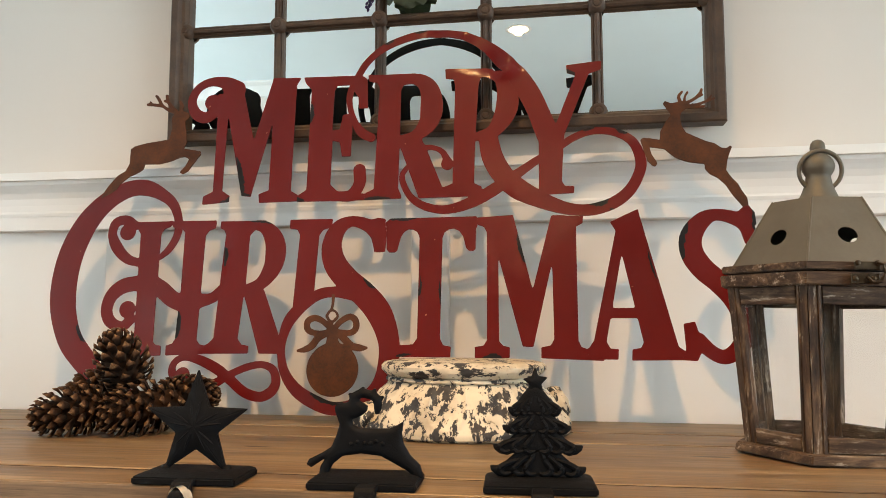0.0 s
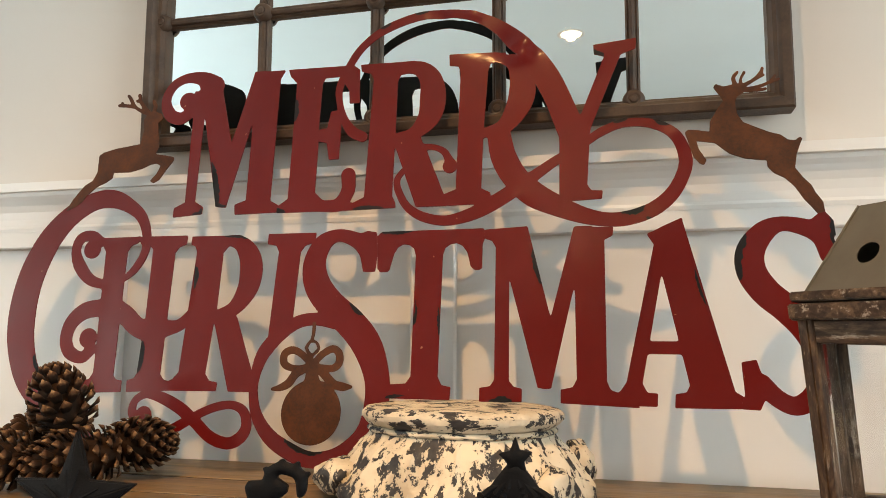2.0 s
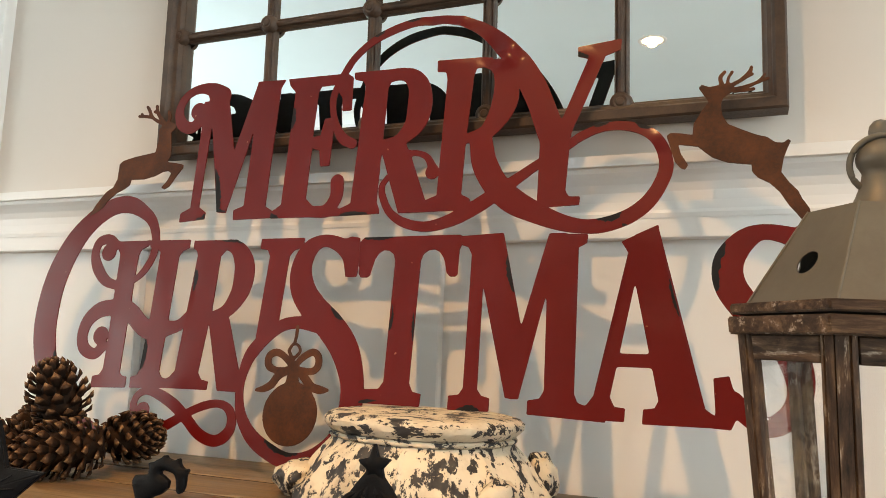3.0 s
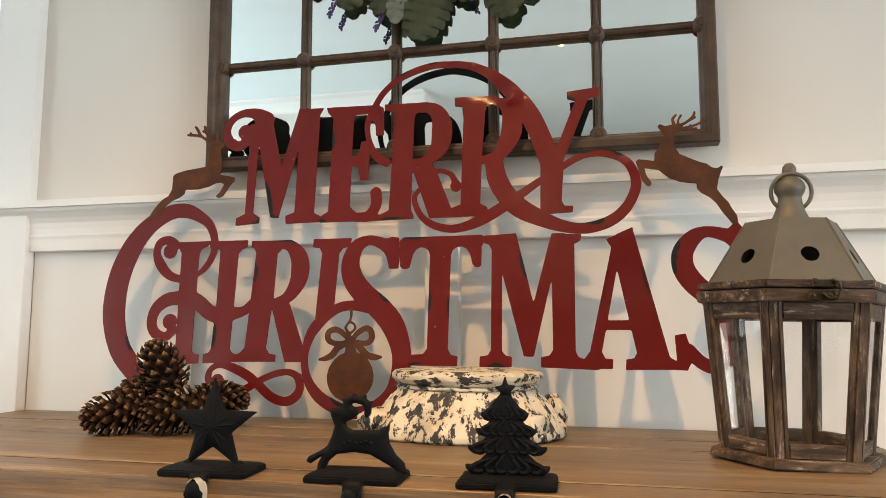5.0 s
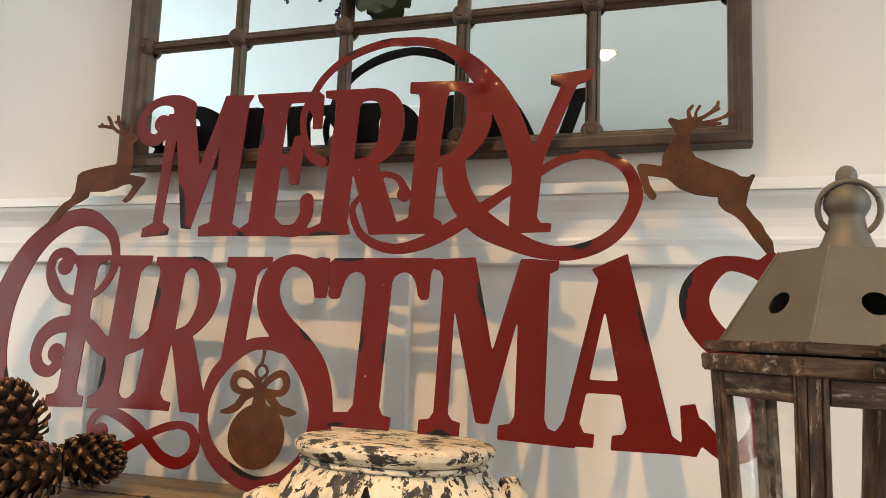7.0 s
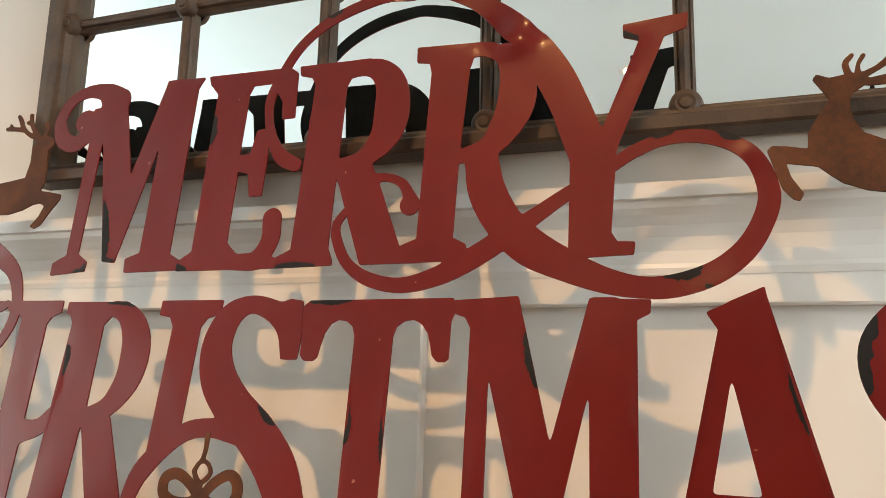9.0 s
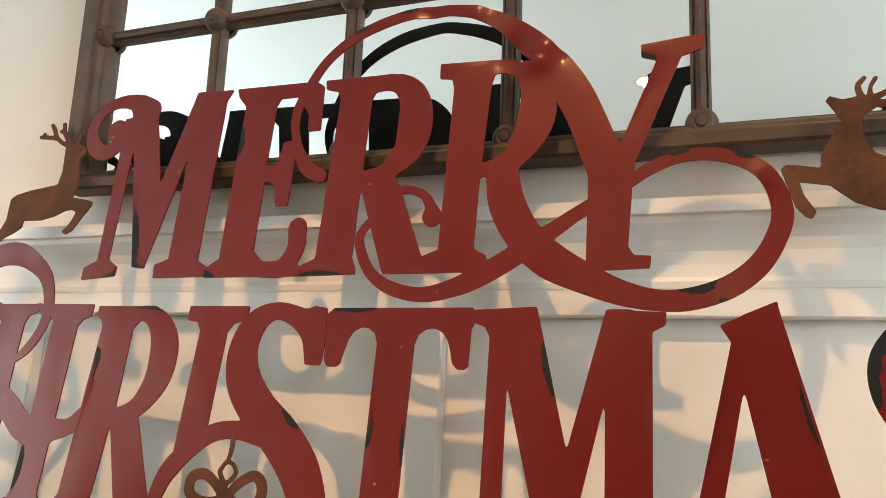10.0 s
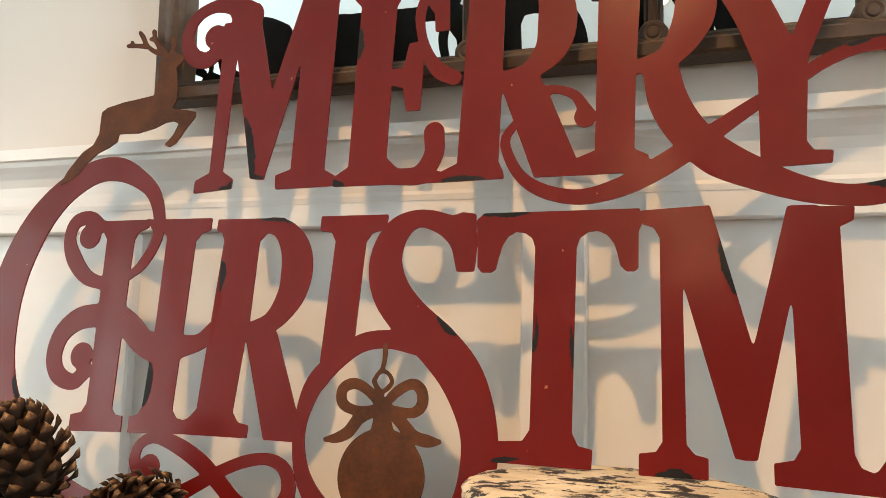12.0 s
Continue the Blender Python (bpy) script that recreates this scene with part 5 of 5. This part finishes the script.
def pine_cone(at, length, width, seed, count=130, openness=78):
    """Scales set in a spiral round an egg-shaped core; the base at 0, the tip along z."""
    rnd = random.Random(seed)
    cone = thing("pine_cone", "open brown pine cone with woody scales", "pine cone", "pine cones on the table", at)
    L = length
    def girth(t):
        return 0.16 + 0.84 * math.sin(math.pi * (0.12 + 0.82 * t)) ** 0.6 * (1 - 0.12 * t)
    core = [(max(0.002, 0.30 * width * girth(t)), L * (0.02 + 0.90 * t)) for t in np.linspace(0, 1, 9)]
    part("core", lathe(core, 14), CORE, cone, smooth=True)
    for k in range(count):
        t = (k + 0.5) / count
        a = k * 2.39996
        r = 0.5 * width * girth(t)
        reach = max(0.35, (r - 0.10 * width * girth(t)) / 0.0225)
        lift = -6 + openness * t ** 0.9 + rnd.uniform(-5, 5)
        o = new("scale", SCALE)
        o.parent = cone
        size = 0.62 + 0.38 * math.sin(math.pi * min(1, t + 0.18))
        o.matrix_basis = pose(0, 0, L * (0.04 + 0.80 * t), 0, 0, math.degrees(a)) @ pose(0.08 * width * girth(t), 0, 0, 0, -lift, 0) @ Matrix.Diagonal((reach, size * width / 0.085, size * width / 0.085, 1))
    return cone


def lying(base, tip, turn=0.0):
    """The pose of a cone that points from its base to its tip."""
    b, t = Vector(base), Vector(tip)
    return Matrix.Translation(b) @ (t - b).to_track_quat("Z", "Y").to_matrix().to_4x4() @ pose(0, 0, 0, 0, 0, turn)


pine_cone(lying((-0.610, 0.995, 0.893), (-0.642, 0.985, 0.972), 20), 0.088, 0.088, 1, 84)
pine_cone(lying((-0.620, 0.950, 0.876), (-0.708, 0.906, 0.858), 60), 0.100, 0.078, 2, 96, 52)
pine_cone(lying((-0.538, 0.990, 0.878), (-0.620, 0.915, 0.860), 10), 0.110, 0.084, 3, 98, 54)
pine_cone(lying((-0.585, 1.037, 0.874), (-0.506, 1.056, 0.882), 40), 0.078, 0.078, 6, 80)
pine_cone(lying((-0.560, 1.115, 0.874), (-0.620, 1.060, 0.874), 0), 0.085, 0.076, 4, 80)
pine_cone(lying((-0.650, 1.025, 0.884), (-0.735, 1.030, 0.880), 0), 0.086, 0.084, 5, 80)

# ---- the foliage on the mirror ----
spray = thing("foliage_spray", "hanging spray of grey-green leaves and lavender on the mirror", "foliage")


def leaf(length, width, droop, lobes, mat, m):
    """A lobed leaf from its stalk down along -z, curled forward."""
    bm = bmesh.new()
    n, rows = 72, []
    for i in range(n + 1):
        t = i / n
        half = width / 2 * min(1.0, t / 0.3 + 0.12) ** 0.7 * math.sqrt(max(0.004, 1 - max(0.0, (t - 0.62) / 0.38) ** 2.4)) * (0.82 + 0.18 * abs(math.cos(math.pi * lobes * t)) ** 0.5)
        row = []
        for s in (-1, -0.6, -0.2, 0, 0.2, 0.6, 1):
            row.append(bm.verts.new((s * half, -droop * t * t + 0.10 * width * s * s - 0.0016 * math.cos(2 * math.pi * lobes * t) * abs(s), -length * t - 0.10 * abs(s) * half * math.cos(2 * math.pi * lobes * t))))
        rows.append(row)
    for lo, hi in zip(rows, rows[1:]):
        for a in range(6):
            bm.faces.new((lo[a], hi[a], hi[a + 1], lo[a + 1]))
    bmesh.ops.solidify(bm, geom=list(bm.faces), thickness=0.0007)
    o = part("leaf", bm, mat, spray, smooth=True)
    o.matrix_basis = m
    part("leaf_rib", tube([(0, -droop * t * t - 0.0008, -length * t) for t in np.linspace(0, 0.95, 9)], [0.0012 - 0.0009 * t for t in np.linspace(0, 1, 9)], 6), mat, o)


C = Vector((-0.250, 1.188, 1.725))


def leaf_to(base, tip, width, droop, lobes, mat, face=0.0):
    """A leaf from a base to a tip, both given as (x, z) before the mirror."""
    dx, dz = tip[0] - base[0], tip[1] - base[1]
    leaf(math.hypot(dx, dz), width, droop, lobes, mat, pose(base[0], 1.186, base[1], 0, math.degrees(math.atan2(-dx, -dz)), 0) @ pose(0, 0, 0, 0, 0, face))


leaf_to((-0.418, 1.751), (-0.482, 1.632), 0.075, 0.012, 9, LEAF, 10)
leaf_to((-0.345, 1.741), (-0.407, 1.589), 0.078, 0.012, 9, LEAF, 10)
leaf_to((-0.288, 1.725), (-0.333, 1.566), 0.080, 0.014, 10, LEAF, -10)
leaf_to((-0.283, 1.715), (-0.306, 1.546), 0.044, 0.020, 10, SILVER, 15)
leaf_to((-0.200, 1.715), (-0.264, 1.513), 0.094, 0.016, 11, LEAF, 8)
leaf_to((-0.211, 1.730), (-0.166, 1.580), 0.070, 0.008, 9, LEAF, 6)
leaf_to((-0.138, 1.715), (-0.091, 1.541), 0.080, 0.012, 9, LEAF, -6)
leaf_to((-0.112, 1.746), (-0.053, 1.580), 0.078, 0.010, 9, LEAF, -12)
for k in range(7):
    leaf(0.20, 0.085, 0.015, 10, LEAF if k % 3 else SILVER, pose(C.x, C.y - 0.004, C.z + 0.02, 0, 105 + k * 25, random.uniform(-15, 15)))


def lavender(base, tip):
    dx, dz = tip[0] - base[0], tip[1] - base[1]
    length = math.hypot(dx, dz)
    stalk = part("lavender_stalk", tube([(0, 0, 0), (0.004, -0.008, -length * 0.5), (0, -0.012, -length)], 0.0011, 6), LEAF, spray, smooth=True)
    stalk.matrix_basis = pose(base[0], 1.188, base[1], 0, math.degrees(math.atan2(-dx, -dz)), 0)
    for k in range(16):
        a = k * 2.4
        bud = lathe([(0.0006, 0), (0.0024, 0.002), (0.0026, 0.004), (0.0008, 0.007)], 7)
        o = part("bud", bud, LAVENDER, stalk, smooth=True)
        o.matrix_basis = pose(0.003 * math.cos(a), -0.012 + 0.003 * math.sin(a), -length + 0.0022 * k, 150, 20 * math.sin(a), math.degrees(a))


lavender((-0.267, 1.673), (-0.339, 1.541))
lavender((-0.376, 1.704), (-0.430, 1.576))
lavender((-0.211, 1.704), (-0.161, 1.580))
lavender((-0.211, 1.704), (-0.169, 1.586))
